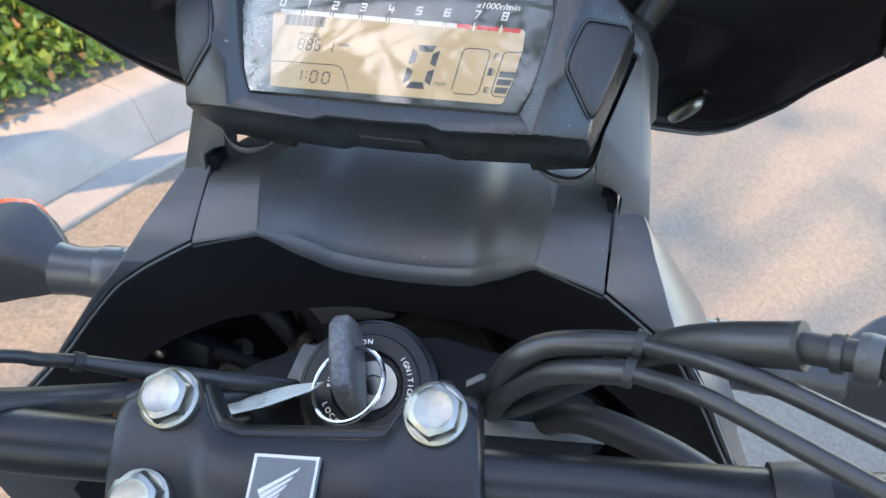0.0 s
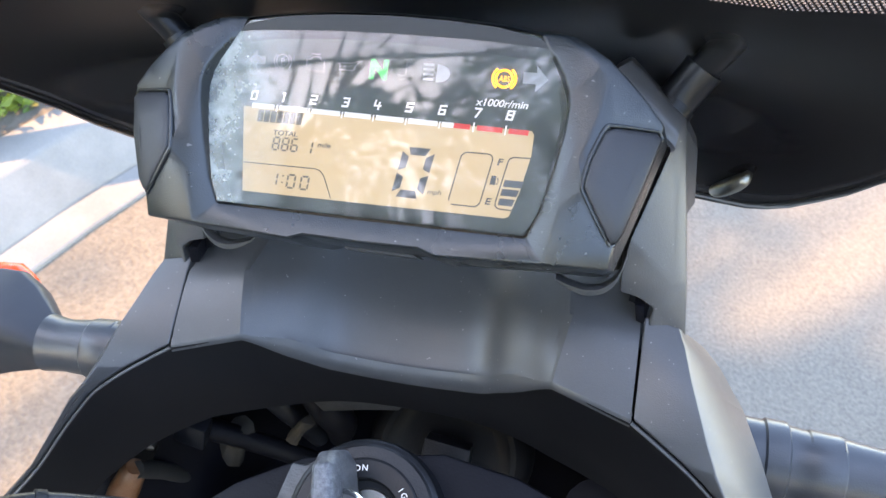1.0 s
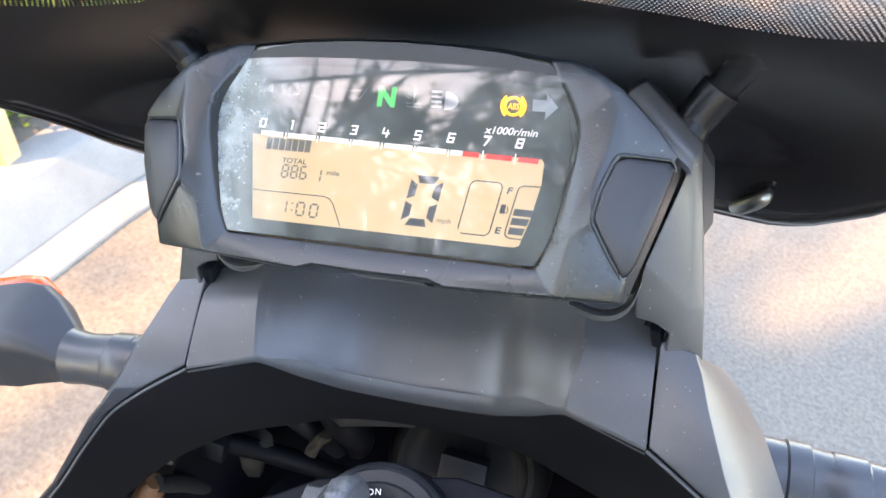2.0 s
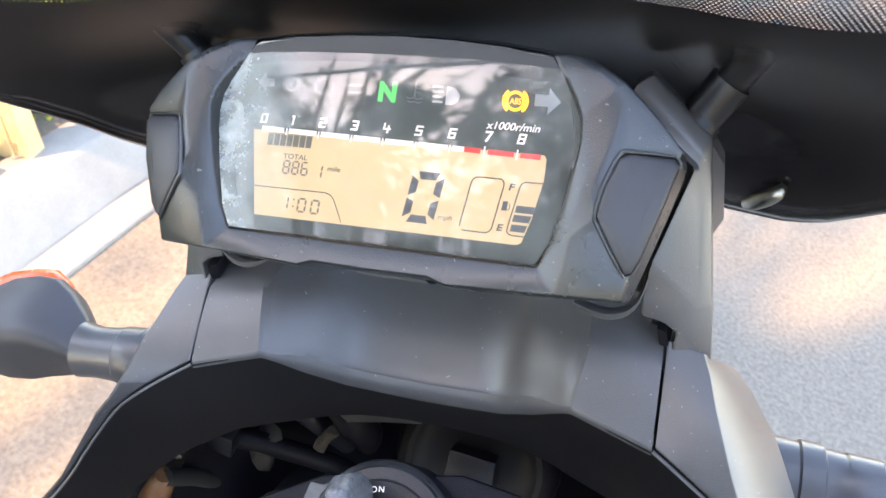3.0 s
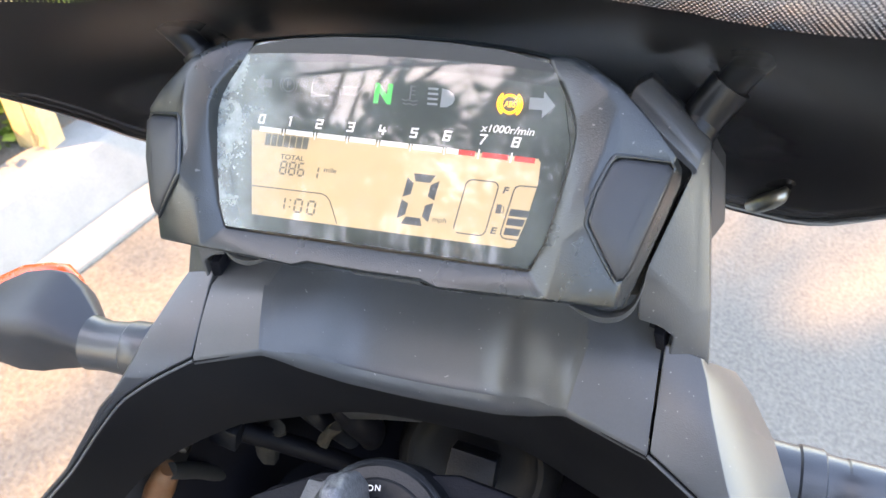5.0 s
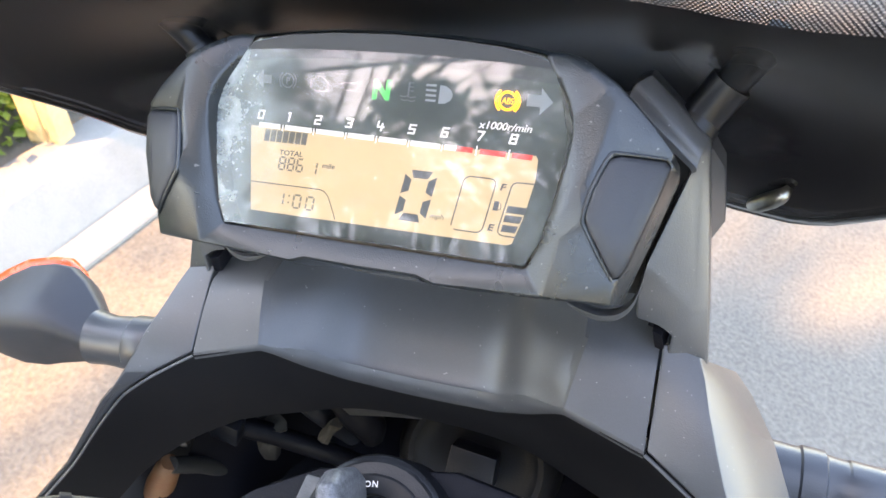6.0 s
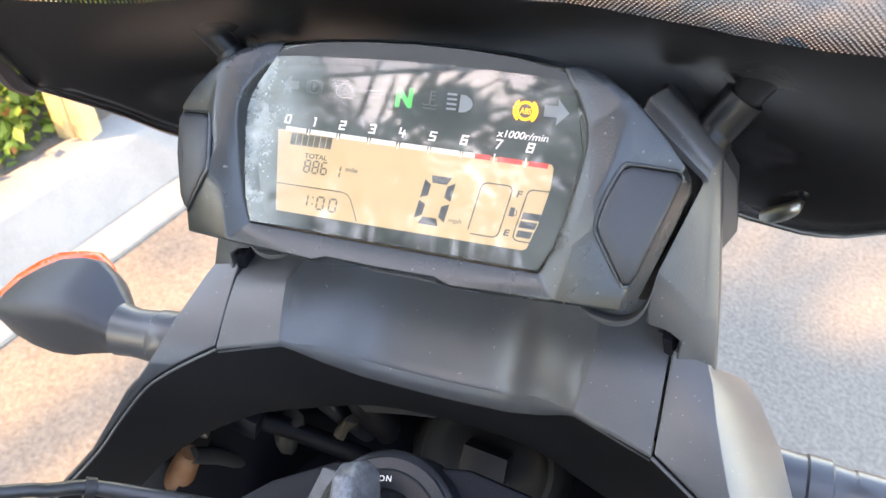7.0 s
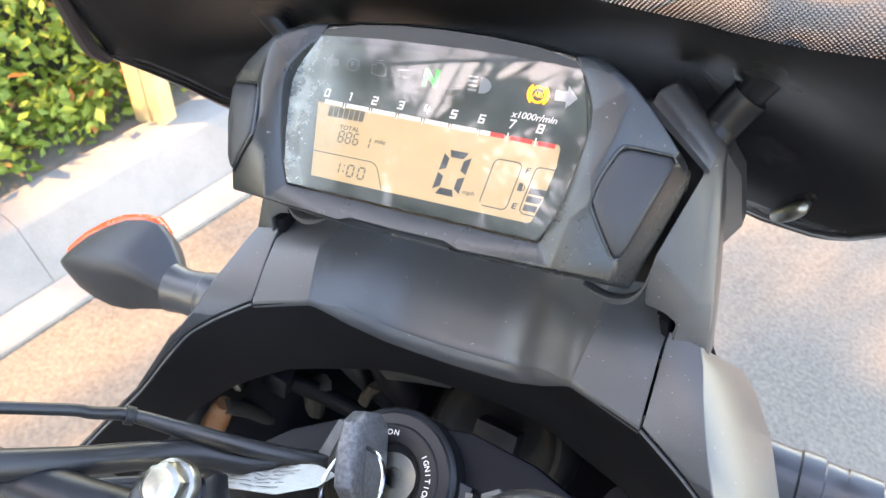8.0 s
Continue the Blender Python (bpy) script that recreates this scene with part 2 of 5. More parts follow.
def clear_material():
    """Lightly smoked clear acrylic."""
    m = bpy.data.materials.new("smoked_acrylic")
    m.use_nodes = True
    nt = m.node_tree
    nt.nodes.clear()
    out = nt.nodes.new("ShaderNodeOutputMaterial")
    clear = nt.nodes.new("ShaderNodeBsdfTransparent")
    clear.inputs[0].default_value = (0.93, 0.92, 0.93, 1)
    gloss = nt.nodes.new("ShaderNodeBsdfGlossy")
    gloss.inputs["Roughness"].default_value = 0.38
    fr = nt.nodes.new("ShaderNodeFresnel")
    fr.inputs["IOR"].default_value = 1.3
    a = nt.nodes.new("ShaderNodeMixShader")
    nt.links.new(fr.outputs[0], a.inputs[0])
    nt.links.new(clear.outputs[0], a.inputs[1])
    nt.links.new(gloss.outputs[0], a.inputs[2])
    nt.links.new(a.outputs[0], out.inputs[0])
    return m


M["lens"] = lens_material()
M["screen"] = screen_material()
M["clear"] = clear_material()


def ground_material(name, dark, light, size, grit, bump):
    m = mat(name, dark, 0.9, spec=0.2, grain=1.0, grain_size=grit, stain=0.9, stain_size=size, second=light, bump=bump)
    return m


M["asphalt"] = mat("worn_pale_asphalt", (0.074, 0.066, 0.056), 0.9, spec=0.2, grain=2.2, grain_size=0.009, stain=0.16, stain_size=0.35, second=(0.215, 0.192, 0.16), bump=1.0)
M["concrete"] = ground_material("kerb_concrete", (0.17, 0.166, 0.159), (0.26, 0.25, 0.236), 0.3, 0.006, 0.3)
M["soil"] = ground_material("grey_bed_soil", (0.09, 0.08, 0.065), (0.17, 0.15, 0.125), 0.08, 0.008, 0.8)
M["wood"] = mat("raw_pine", (0.50, 0.34, 0.17), 0.7, grain=0.5, grain_size=0.006, stain=0.6, stain_size=0.05, second=(0.62, 0.47, 0.27))
M["bark"] = mat("bark", (0.10, 0.075, 0.055), 0.9, grain=1.0, grain_size=0.02, stain=0.7, stain_size=0.1)


def leaf_material(name, a, b_, c, share):
    m = bpy.data.materials.new(name)
    m.use_nodes = True
    nt = m.node_tree
    p = nt.nodes["Principled BSDF"]
    p.inputs["Roughness"].default_value = 0.55
    geo = nt.nodes.new("ShaderNodeNewGeometry")
    ramp = nt.nodes.new("ShaderNodeValToRGB")
    ramp.color_ramp.elements[0].color = (*a, 1)
    ramp.color_ramp.elements[1].color = (*b_, 1)
    ramp.color_ramp.elements[1].position = 0.93
    e = ramp.color_ramp.elements.new(0.97)
    e.color = (*c, 1)
    nt.links.new(geo.outputs["Random Per Island"], ramp.inputs[0])
    nt.links.new(ramp.outputs[0], p.inputs["Base Color"])
    tr = nt.nodes.new("ShaderNodeBsdfTranslucent")
    nt.links.new(ramp.outputs[0], tr.inputs[0])
    mx = nt.nodes.new("ShaderNodeMixShader")
    mx.inputs[0].default_value = share
    nt.links.new(p.outputs[0], mx.inputs[1])
    nt.links.new(tr.outputs[0], mx.inputs[2])
    nt.links.new(mx.outputs[0], nt.nodes["Material Output"].inputs[0])
    return m


M["hedge"] = leaf_material("hedge_leaf", (0.09, 0.16, 0.025), (0.28, 0.38, 0.07), (0.42, 0.17, 0.06), 0.35)
M["leaf"] = leaf_material("tree_leaf", (0.035, 0.07, 0.015), (0.09, 0.15, 0.035), (0.13, 0.17, 0.04), 0.12)


# ---- building helpers ----
def V(x, y, z):
    """A point of the bike's frame, from millimetres."""
    return Vector((x / 1000, y / 1000, z / 1000))


SLOPE = radians(44.6)
FACE_O = V(0, 279.3, 1059.6)
FACE_U = Vector((0, math.cos(SLOPE), math.sin(SLOPE)))
FACE_N = Vector((0, -math.sin(SLOPE), math.cos(SLOPE)))
DIAL_A = math.atan(0.195)
DIAL_U = FACE_U * math.cos(DIAL_A) + FACE_N * math.sin(DIAL_A)
DIAL_N = FACE_N * math.cos(DIAL_A) - FACE_U * math.sin(DIAL_A)
DIAL_O = FACE_O - FACE_N * 0.0095


def F(x, u, n):
    """Instrument face: x across, u up the face, n out of it (mm)."""
    return FACE_O + Vector((x / 1000, 0, 0)) + FACE_U * (u / 1000) + FACE_N * (n / 1000)


def D(x, u, h):
    """Display board inside the instrument (mm)."""
    return DIAL_O + Vector((x / 1000, 0, 0)) + DIAL_U * (u / 1000) + DIAL_N * (h / 1000)


STEER = radians(11)
AXIS = Vector((0, -0.454, 0.891))
FORE = Vector((0, 0.891, 0.454))
SX = Vector((math.cos(STEER), 0, 0)) + FORE * math.sin(STEER)
SY = Vector((-math.sin(STEER), 0, 0)) + FORE * math.cos(STEER)
STEER_O = V(0, 230, 950)


def G(x, y, z):
    """Steering head, turned a little to the left: x along the bar, y ahead, z up the steering axis (mm)."""
    return STEER_O + SX * (x / 1000) + SY * (y / 1000) + AXIS * (z / 1000)


def link_mesh(name, bm, material, parent=None, label="", smooth=True, sharp=35):
    bmesh.ops.recalc_face_normals(bm, faces=bm.faces)
    me = bpy.data.meshes.new(name)
    bm.to_mesh(me)
    bm.free()
    if smooth:
        me.polygons.foreach_set("use_smooth", [True] * len(me.polygons))
        me.set_sharp_from_angle(angle=radians(sharp))
    for k in material if isinstance(material, (list, tuple)) else (material,):
        me.materials.append(k)
    ob = new(name, me)
    if parent:
        ob.parent = parent
    if label:
        ob["label"] = label
    return ob


def part(name, bm, material, parent, label="", smooth=True, sharp=35):
    return link_mesh(name, bm, material, parent, label, smooth, sharp)


def thicken(ob, thickness, offset=-1.0):
    """Gives a sheet its thickness, with crisp rims."""
    so = ob.modifiers.new("thickness", "SOLIDIFY")
    so.thickness = thickness
    so.offset = offset
    used = {}
    for f in ob.data.polygons:
        for k in f.edge_keys:
            used[k] = used.get(k, 0) + 1
    for e in ob.data.edges:
        if used.get(e.key, 0) < 2:
            e.use_edge_sharp = True
    return ob


def from_lists(verts, faces):
    bm = bmesh.new()
    vs = [bm.verts.new(v) for v in verts]
    for f in faces:
        try:
            bm.faces.new([vs[k] for k in f])
        except ValueError:
            pass
    return bm


def round_edges(bm, width, angle=25, segments=2):
    bmesh.ops.remove_doubles(bm, verts=bm.verts, dist=1e-5)
    bmesh.ops.recalc_face_normals(bm, faces=bm.faces)
    edges = [e for e in bm.edges if len(e.link_faces) == 2 and e.calc_face_angle(0) > radians(angle)]
    bmesh.ops.bevel(bm, geom=edges, offset=width, offset_type="OFFSET", segments=segments, profile=0.5, affect="EDGES", clamp_overlap=True)
    return bm


def slab(outline, place, low, high):
    """A plate: the outline, a list of 2D points, between two heights of a frame."""
    n = len(outline)
    verts = [place(x, y, low) for x, y in outline] + [place(x, y, high) for x, y in outline]
    faces = [list(range(n))[::-1], list(range(n, 2 * n))] + [[k, (k + 1) % n, n + (k + 1) % n, n + k] for k in range(n)]
    return from_lists(verts, faces)


def loft(sections, closed=True, caps=True):
    n = len(sections[0])
    verts = [p for s in sections for p in s]
    faces = []
    for a in range(len(sections) - 1):
        for k in range(n if closed else n - 1):
            b = (k + 1) % n
            faces.append([a * n + k, a * n + b, (a + 1) * n + b, (a + 1) * n + k])
    if caps and closed:
        faces += [list(range(n))[::-1], list(range((len(sections) - 1) * n, len(sections) * n))]
    return from_lists(verts, faces)


def curve_points(points, steps=8):
    """A smooth line through the points (Catmull-Rom)."""
    p = [points[0] * 2 - points[1], *points, points[-1] * 2 - points[-2]]
    out = []
    for k in range(1, len(p) - 2):
        for s in range(steps):
            t = s / steps
            a, b, c, d = p[k - 1], p[k], p[k + 1], p[k + 2]
            out.append(0.5 * ((2 * b) + (c - a) * t + (2 * a - 5 * b + 4 * c - d) * t * t + (3 * b - a - 3 * c + d) * t ** 3))
    out.append(points[-1].copy())
    return out


def tube(points, radii, sides=14, steps=8, smooth=True):
    """A round tube along the points; radii: one (m), or one for each point."""
    line = curve_points(points, steps) if smooth else list(points)
    if isinstance(radii, (int, float)):
        radii = [radii] * len(points)
    knots = [k * (len(line) - 1) / (len(radii) - 1) for k in range(len(radii))]
    rs = np.interp(range(len(line)), knots, radii)
    way = (line[1] - line[0]).normalized()
    side = way.orthogonal().normalized()
    sections = []
    for k, q in enumerate(line):
        w = (line[min(k + 1, len(line) - 1)] - line[max(k - 1, 0)]).normalized()
        side = (side - w * side.dot(w)).normalized()
        up = w.cross(side)
        sections.append([q + (side * math.cos(a) + up * math.sin(a)) * rs[k] for a in (2 * math.pi * j / sides for j in range(sides))])
    return loft(sections)


def ring_points(place, cx, cy, r, z, sides, start=0.0):
    return [place(cx + r * math.cos(start + 2 * math.pi * k / sides), cy + r * math.sin(start + 2 * math.pi * k / sides), z) for k in range(sides)]


def turned(place, cx, cy, profile, sides=40):
    """A turned body: profile of (radius, height) in a frame."""
    return loft([ring_points(place, cx, cy, r, z, sides) for r, z in profile])


def letters(name, text, place, x, u, h, height, material, parent, italic=0.0, bold=0.0, align="CENTER", squeeze=1.0, spin=0.0, label="", spacing=1.0):
    """Words in the built-in font as flat raised letters: cap height in mm, at (x, u) of a frame, middle of the line."""
    cu = bpy.data.curves.new(name, "FONT")
    cu.body = text
    cu.size = 1.0
    cu.shear = italic
    cu.offset = bold
    cu.align_x = align
    cu.space_character = spacing
    cu.extrude = 0.02
    tmp = bpy.data.objects.new("tmp", cu)
    scene.collection.objects.link(tmp)
    dg = bpy.context.evaluated_depsgraph_get()
    me = bpy.data.meshes.new_from_object(tmp.evaluated_get(dg))
    bpy.data.objects.remove(tmp)
    bpy.data.curves.remove(cu)
    k = height / 0.70
    ca, sa = math.cos(spin), math.sin(spin)
    for v in me.vertices:
        a, b = v.co.x * k * squeeze, (v.co.y - 0.35) * k
        v.co = place(x + a * ca - b * sa, u + a * sa + b * ca, h + (v.co.z + 0.02) * 2.0)
    me.name = name
    me.materials.append(material)
    ob = new(name, me)
    ob.parent = parent
    ob["label"] = label or ("printed " + "legend")
    return ob


def mirrored(fn):
    """Runs a builder for both sides of the bike: side is 1 for the right, -1 for the left."""
    return [fn(1), fn(-1)]


# ================= the motorcycle =================
bike = new("motorcycle")
bike.matrix_world = BIKE
tagged(bike, "dark grey and black motorcycle leaning on its side stand, ignition on", "motorcycle")


# ---- instrument cluster ----
EDGE = [(54, 0, 0.5), (57.5, 8, 2.2), (60.5, 21, 4.4), (62.8, 34, 6.2), (63.4, 41, 6.8), (62.6, 46, 6.4), (60.5, 51, 5.2), (56.6, 58, 3.0), (52, 66, 0.5)]
TOP = [(37, 67.8, 0.3), (19, 69.2, 0.2), (0, 69.7, 0.2)]
RIDGE = [(60.5, -8.2, 3.6), (64, 10, 6.2), (68.3, 26, 7.8), (72.4, 38, 7.6), (74.6, 51, 6.0)]
CREST = [(71.4, 54.6, 6.9), (65.6, 59.6, 6.0), (58.2, 64.6, 2.4)]
OUTER = [(53, 67.0, -0.8), (57.8, 66.6, 0.2), (62.6, 65.0, 2.2), (67.6, 61.4, 4.6), (74.0, 57.2, 5.6), (80.4, 51.6, 4.6), (86.6, 45.4, 3.4), (92.8, 38.6, 0.8)]
BUTTON = [(75, 34.9), (78, 36.4), (90.5, 36.6), (92.4, 34.8), (88.8, 20.8), (84.0, 4.6), (82.2, 1.2), (80.4, 0.4), (76.6, 6), (71.8, 13.8), (70.5, 17), (71.8, 25.4)]


def button_n(x, u):
    """How far the side facet stands out of the face."""
    return 8.4 - 0.30 * (x - 70.5) - 0.012 * max(0.0, 17 - u) ** 2 - 0.004 * max(0.0, u - 17) ** 2


BUTTON3 = [(x, u, button_n(x, u)) for x, u in BUTTON]
LOW = [(80.8, -7.6, 0.0)]
RIM = [(94.2, 37.4, -9), (94.4, 34.5, -9), (90.6, 20.4, -9), (85.8, 4.2, -9), (82.4, -7.4, -9)]


def cluster_side(s):
    """Front skin of one half of the housing."""
    P = {}
    for key, pts in (("e", EDGE), ("r", RIDGE), ("s", CREST), ("t", OUTER), ("b", BUTTON3), ("c", LOW), ("m", RIM)):
        for k, (x, u, n) in enumerate(pts):
            P[key + str(k)] = (x, u, n)
    P["e_mid"], P["l0"], P["l1"], P["l2"] = (0, 0, 0.3), (25.8, -9.8, 1.4), (20, -8.0, 2.2), (0, -8.3, 2.4)
    for k, (x, u, n) in enumerate(TOP):
        P["p" + str(k)] = (x, u, n)
        P["q" + str(k)] = (x, u + 1.6, -1.8)
    quads = ["e0 e1 r1 r0", "e1 e2 r2 r1", "e2 e3 r3 r2", "e3 e4 r4 r3", "e4 e5 s0 r4", "e5 e6 s0", "e6 e7 s1 s0", "e7 e8 s2 s1",
             "s2 e8 t0 t1", "s1 s2 t1 t2 t3", "s0 s1 t3 t4", "r4 s0 t4 t5", "r4 t5 t6 b1", "t6 t7 b2 b1", "t7 m0 b3 b2", "r3 r4 b1 b0", "r3 b0 b11 r2",
             "r2 b11 b10", "r1 r2 b10 b9", "r0 r1 b9 b8", "r0 b8 b7 c0", "b7 b6 m4 c0", "b6 b5 m3 m4", "b5 b4 m2 m3", "b4 b3 m1 m2", "m0 m1 b3",
             "e_mid e0 r0 l0 l1 l2", "e8 p0 q0 t0", "p0 p1 q1 q0", "p1 p2 q2 q1"]
    names = list(P)
    at = {n: k for k, n in enumerate(names)}
    pts = [(s * P[n][0], P[n][1], P[n][2]) for n in names]
    faces = [[at[n] for n in q.split()] for q in quads]
    # button pocket
    base = len(pts)
    pts += [(s * (x + 0.02 * (80 - x)), u + 0.02 * (18 - u), n - 3.5) for x, u, n in BUTTON3]
    m = len(BUTTON3)
    for k in range(m):
        a, b = at["b" + str(k)], at["b" + str((k + 1) % m)]
        faces.append([a, b, base + (k + 1) % m, base + k])
    faces.append([base + k for k in range(m)])
    # inner wall down to the board, outer wall back to the rear shell
    ring_in = ["e_mid"] + ["e" + str(k) for k in range(9)] + ["p0", "p1", "p2"]
    ib = len(pts)
    pts += [(s * P[n][0] * 0.985, P[n][1] * 0.98 + 0.6, -10.6 + 0.195 * P[n][1]) for n in ring_in]
    for k in range(len(ring_in) - 1):
        faces.append([at[ring_in[k]], at[ring_in[k + 1]], ib + k + 1, ib + k])
    ring_out = ["l2", "l1", "l0", "r0", "c0", "m4", "m3", "m2", "m1", "m0", "t7", "t6", "t5", "t4", "t3", "t2", "t1", "t0", "q0", "q1", "q2"]
    ob = len(pts)
    wall = ("c0", "m0", "m1", "m2", "m3", "m4", "t4", "t5", "t6", "t7")
    pts += [(s * P[n][0], P[n][1], -26) if n in wall else (s * P[n][0] * 0.985, P[n][1] * 0.99 + (-1.2 if P[n][1] < 0 else 0), -14) for n in ring_out]
    oc = len(pts)
    pts += [(s * P[n][0] * (0.98 if n in wall else 0.95), P[n][1] * 0.97 + (-1.0 if P[n][1] < 0 else 0), -41) for n in ring_out]
    for k in range(len(ring_out) - 1):
        faces.append([at[ring_out[k]], at[ring_out[k + 1]], ob + k + 1, ob + k])
        faces.append([ob + k, ob + k + 1, oc + k + 1, oc + k])
    faces.append([oc + k for k in range(len(ring_out))])
    return [F(*p) for p in pts], faces


va, fa = cluster_side(1)
vb, fb = cluster_side(-1)
bm = from_lists(va + vb, fa + [[k + len(va) for k in f] for f in fb])
bmesh.ops.remove_doubles(bm, verts=bm.verts, dist=2e-5)
round_edges(bm, 0.0009, 14, 2)
cluster = part("instrument_housing", bm, M["pod"], bike, "black textured plastic instrument housing with faceted bezel", sharp=40)

# rubber buttons in the two side facets
for s in (1, -1):
    cx, cu_ = sum(x for x, _ in BUTTON) / 12, sum(u for _, u in BUTTON) / 12
    layers = []
    for inset, lift in ((0.985, -3.2), (0.985, 0.2), (0.955, 0.9), (0.88, 1.3), (0.5, 1.7)):
        layers.append([F(s * (cx + (x - cx) * inset), cu_ + (u - cu_) * inset, button_n(cx + (x - cx) * inset, cu_ + (u - cu_) * inset) + lift) for x, u in BUTTON])
    lip = [F(s * (cx + (x - cx) * 1.035), cu_ + (u - cu_) * 1.03, n + 0.25) for x, u, n in [BUTTON3[k] for k in (2, 1, 0, 11, 10, 9, 8, 7)]]
    part("button_rim", tube(lip, [0.0004, 0.0007, 0.0007, 0.0007, 0.0007, 0.0007, 0.0006, 0.0004], 8, 4), M["pod"], cluster, "thin raised rim round the button")
    part("button", loft(layers), M["plastic"], cluster, "smooth dark grey rubber push button", sharp=50)

# display board, printed mask and LCD
def lens_outline(shrink, top_extra=0.0):
    right = [(x - shrink, u + (shrink if u < 1 else 0)) for x, u, _ in EDGE[:-1]] + [(51.5 - shrink, 65 + top_extra)] + [(x, u - shrink + top_extra) for x, u, _ in TOP[:2]]
    return right + [(0, TOP[2][1] - shrink + top_extra)] + [(-x, u) for x, u in right[::-1]]


board = part("display_board", slab([(x, u) for x, u in lens_outline(-0.5)], lambda x, u, h: D(x, u * 0.99, h), -2.0, -1.0), M["board"], cluster, "dark grey printed mask board")
arc = [(57, 57.3), (39.3, 58.7), (20.7, 60.0), (1.3, 60.7), (-19, 60.7), (-40.2, 59.6), (-56, 57.6)]
mask = [(-60, 40), (-57, 10), (-53, -1), (53, -1), (57, 10), (61, 40)] + arc
part("mask_face", slab(mask, D, -0.95, -0.3), mat("mask_print", (0.034, 0.041, 0.034), 0.55, stain=0.3, stain_size=0.01), cluster, "dark grey mask with an arched top edge")
LCD = [(-51, 35.9), (-49.9, 5.9), (45.2, 6.2), (46.8, 6.9), (49.5, 15), (52.2, 27.5), (52.4, 34.2), (51.6, 35.4)]
lcd = part("lcd_panel", slab(LCD, D, -0.28, 0.0), M["lcd"], cluster, "amber backlit liquid crystal panel")


def flat(name, outline, material, label="", lift=0.06, parent=None):
    return part(name, slab(outline, D, 0.02, 0.02 + lift), material, parent or cluster, label, smooth=False)


def bar(name, x0, u0, x1, u1, material, lean=0.0, label=""):
    return flat(name, [(x0 + lean * (u0 - u0), u0), (x1, u0), (x1 + lean * (u1 - u0), u1), (x0 + lean * (u1 - u0), u1)], material, label)


# rev scale: white then red blocks, divided at each thousand
BLOCKS = [(-47.8, -39.3, 0), (-37.4, -27.0, 0), (-25.3, -14.8, 0), (-13.2, -3.6, 0), (-1.8, 8.1, 0), (9.6, 19.9, 0), (21.3, 25.4, 0), (25.5, 31.0, 1), (33.3, 41.9, 1), (43.9, 50.5, 1)]
for x0, x1, red in BLOCKS:
    k0, k1 = 36.9 - 0.018 * (x0 + 48), 36.9 - 0.018 * (x1 + 48)
    flat("scale_block", [(x0, k0 - 1.3), (x1, k1 - 1.3), (x1 + 0.2, k1 + 0.4), (x0 + 0.2, k0 + 0.4)], M["print_red" if red else "print"], "red rev scale block" if red else "white rev scale block")
for k, x in enumerate((-38.3, -26.2, -14.0, -2.7, 8.9, 20.6, 32.2, 42.9)):
    z0 = 36.9 - 0.018 * (x + 48)
    flat("scale_tick", [(x - 0.3, z0 - 1.9), (x + 0.15, z0 - 1.9), (x + 0.45, z0 + (0.4 if k < 6 else 1.2)), (x, z0 + (0.4 if k < 6 else 1.2))], M["print"], "thin white tick of the rev scale")
GLYPHS = {
    "0": [[(0, 0), (1, 0), (1, 1), (0, 1), (0, 0)]], "1": [[(0.55, 0), (0.55, 1), (0.3, 1)]], "2": [[(0, 1), (1, 1), (1, 0.5), (0, 0.5), (0, 0), (1, 0)]],
    "3": [[(0, 1), (1, 1), (1, 0), (0, 0)], [(0.3, 0.5), (1, 0.5)]], "4": [[(0, 1), (0, 0.4), (1.1, 0.4)], [(0.8, 0.75), (0.8, 0)]],
    "5": [[(1, 1), (0, 1), (0, 0.52), (1, 0.52), (1, 0), (0, 0)]], "6": [[(1, 1), (0, 1), (0, 0), (1, 0), (1, 0.52), (0, 0.52)]],
    "7": [[(0, 1), (1, 1), (0.4, 0)]], "8": [[(0, 0), (1, 0), (1, 1), (0, 1), (0, 0)], [(0, 0.52), (1, 0.52)]],
}


def square_numeral(ch, x, u, w, h, t):
    """An angular slanted numeral of straight strokes, one mesh."""
    bm_ = bmesh.new()
    lift = 0.02
    for line in GLYPHS[ch]:
        for (a0, b0), (a1, b1) in zip(line, line[1:]):
            p, q = Vector((a0 * w, b0 * h)), Vector((a1 * w, b1 * h))
            d = (q - p).normalized() * (t / 2)
            n = Vector((-d.y, d.x))
            quad = [p - d - n, q + d - n, q + d + n, p - d + n]
            low = [bm_.verts.new(D(x + c.x - w / 2 + 0.24 * (c.y - h / 2), u + c.y - h / 2, 0.0)) for c in quad]
            high = [bm_.verts.new(D(x + c.x - w / 2 + 0.24 * (c.y - h / 2), u + c.y - h / 2, lift + 0.04)) for c in quad]
            bm_.faces.new(high)
            for m_ in range(4):
                bm_.faces.new([low[m_], low[(m_ + 1) % 4], high[(m_ + 1) % 4], high[m_]])
            lift += 0.012
    return part("rev_number", bm_, M["print"], cluster, "white angular rev counter numeral", smooth=False)


for k, x in enumerate((-47.2, -36.0, -24.8, -13.0, -1.6, 9.7, 21.1, 33.0, 43.9)):
    square_numeral(str(k), x + 0.2, 39.9 - 0.004 * k, 1.9, 2.7, 0.62)
letters("rev_legend", "x1000r/min", D, 40.9, 43.5, 0.02, 2.3, M["print"], cluster, italic=0.25, bold=0.015, squeeze=1.12, label="white rev counter legend")

# seven-segment digits
SEGS = {"0": "abcdef", "1": "bc", "6": "acdefg", "8": "abcdefg"}


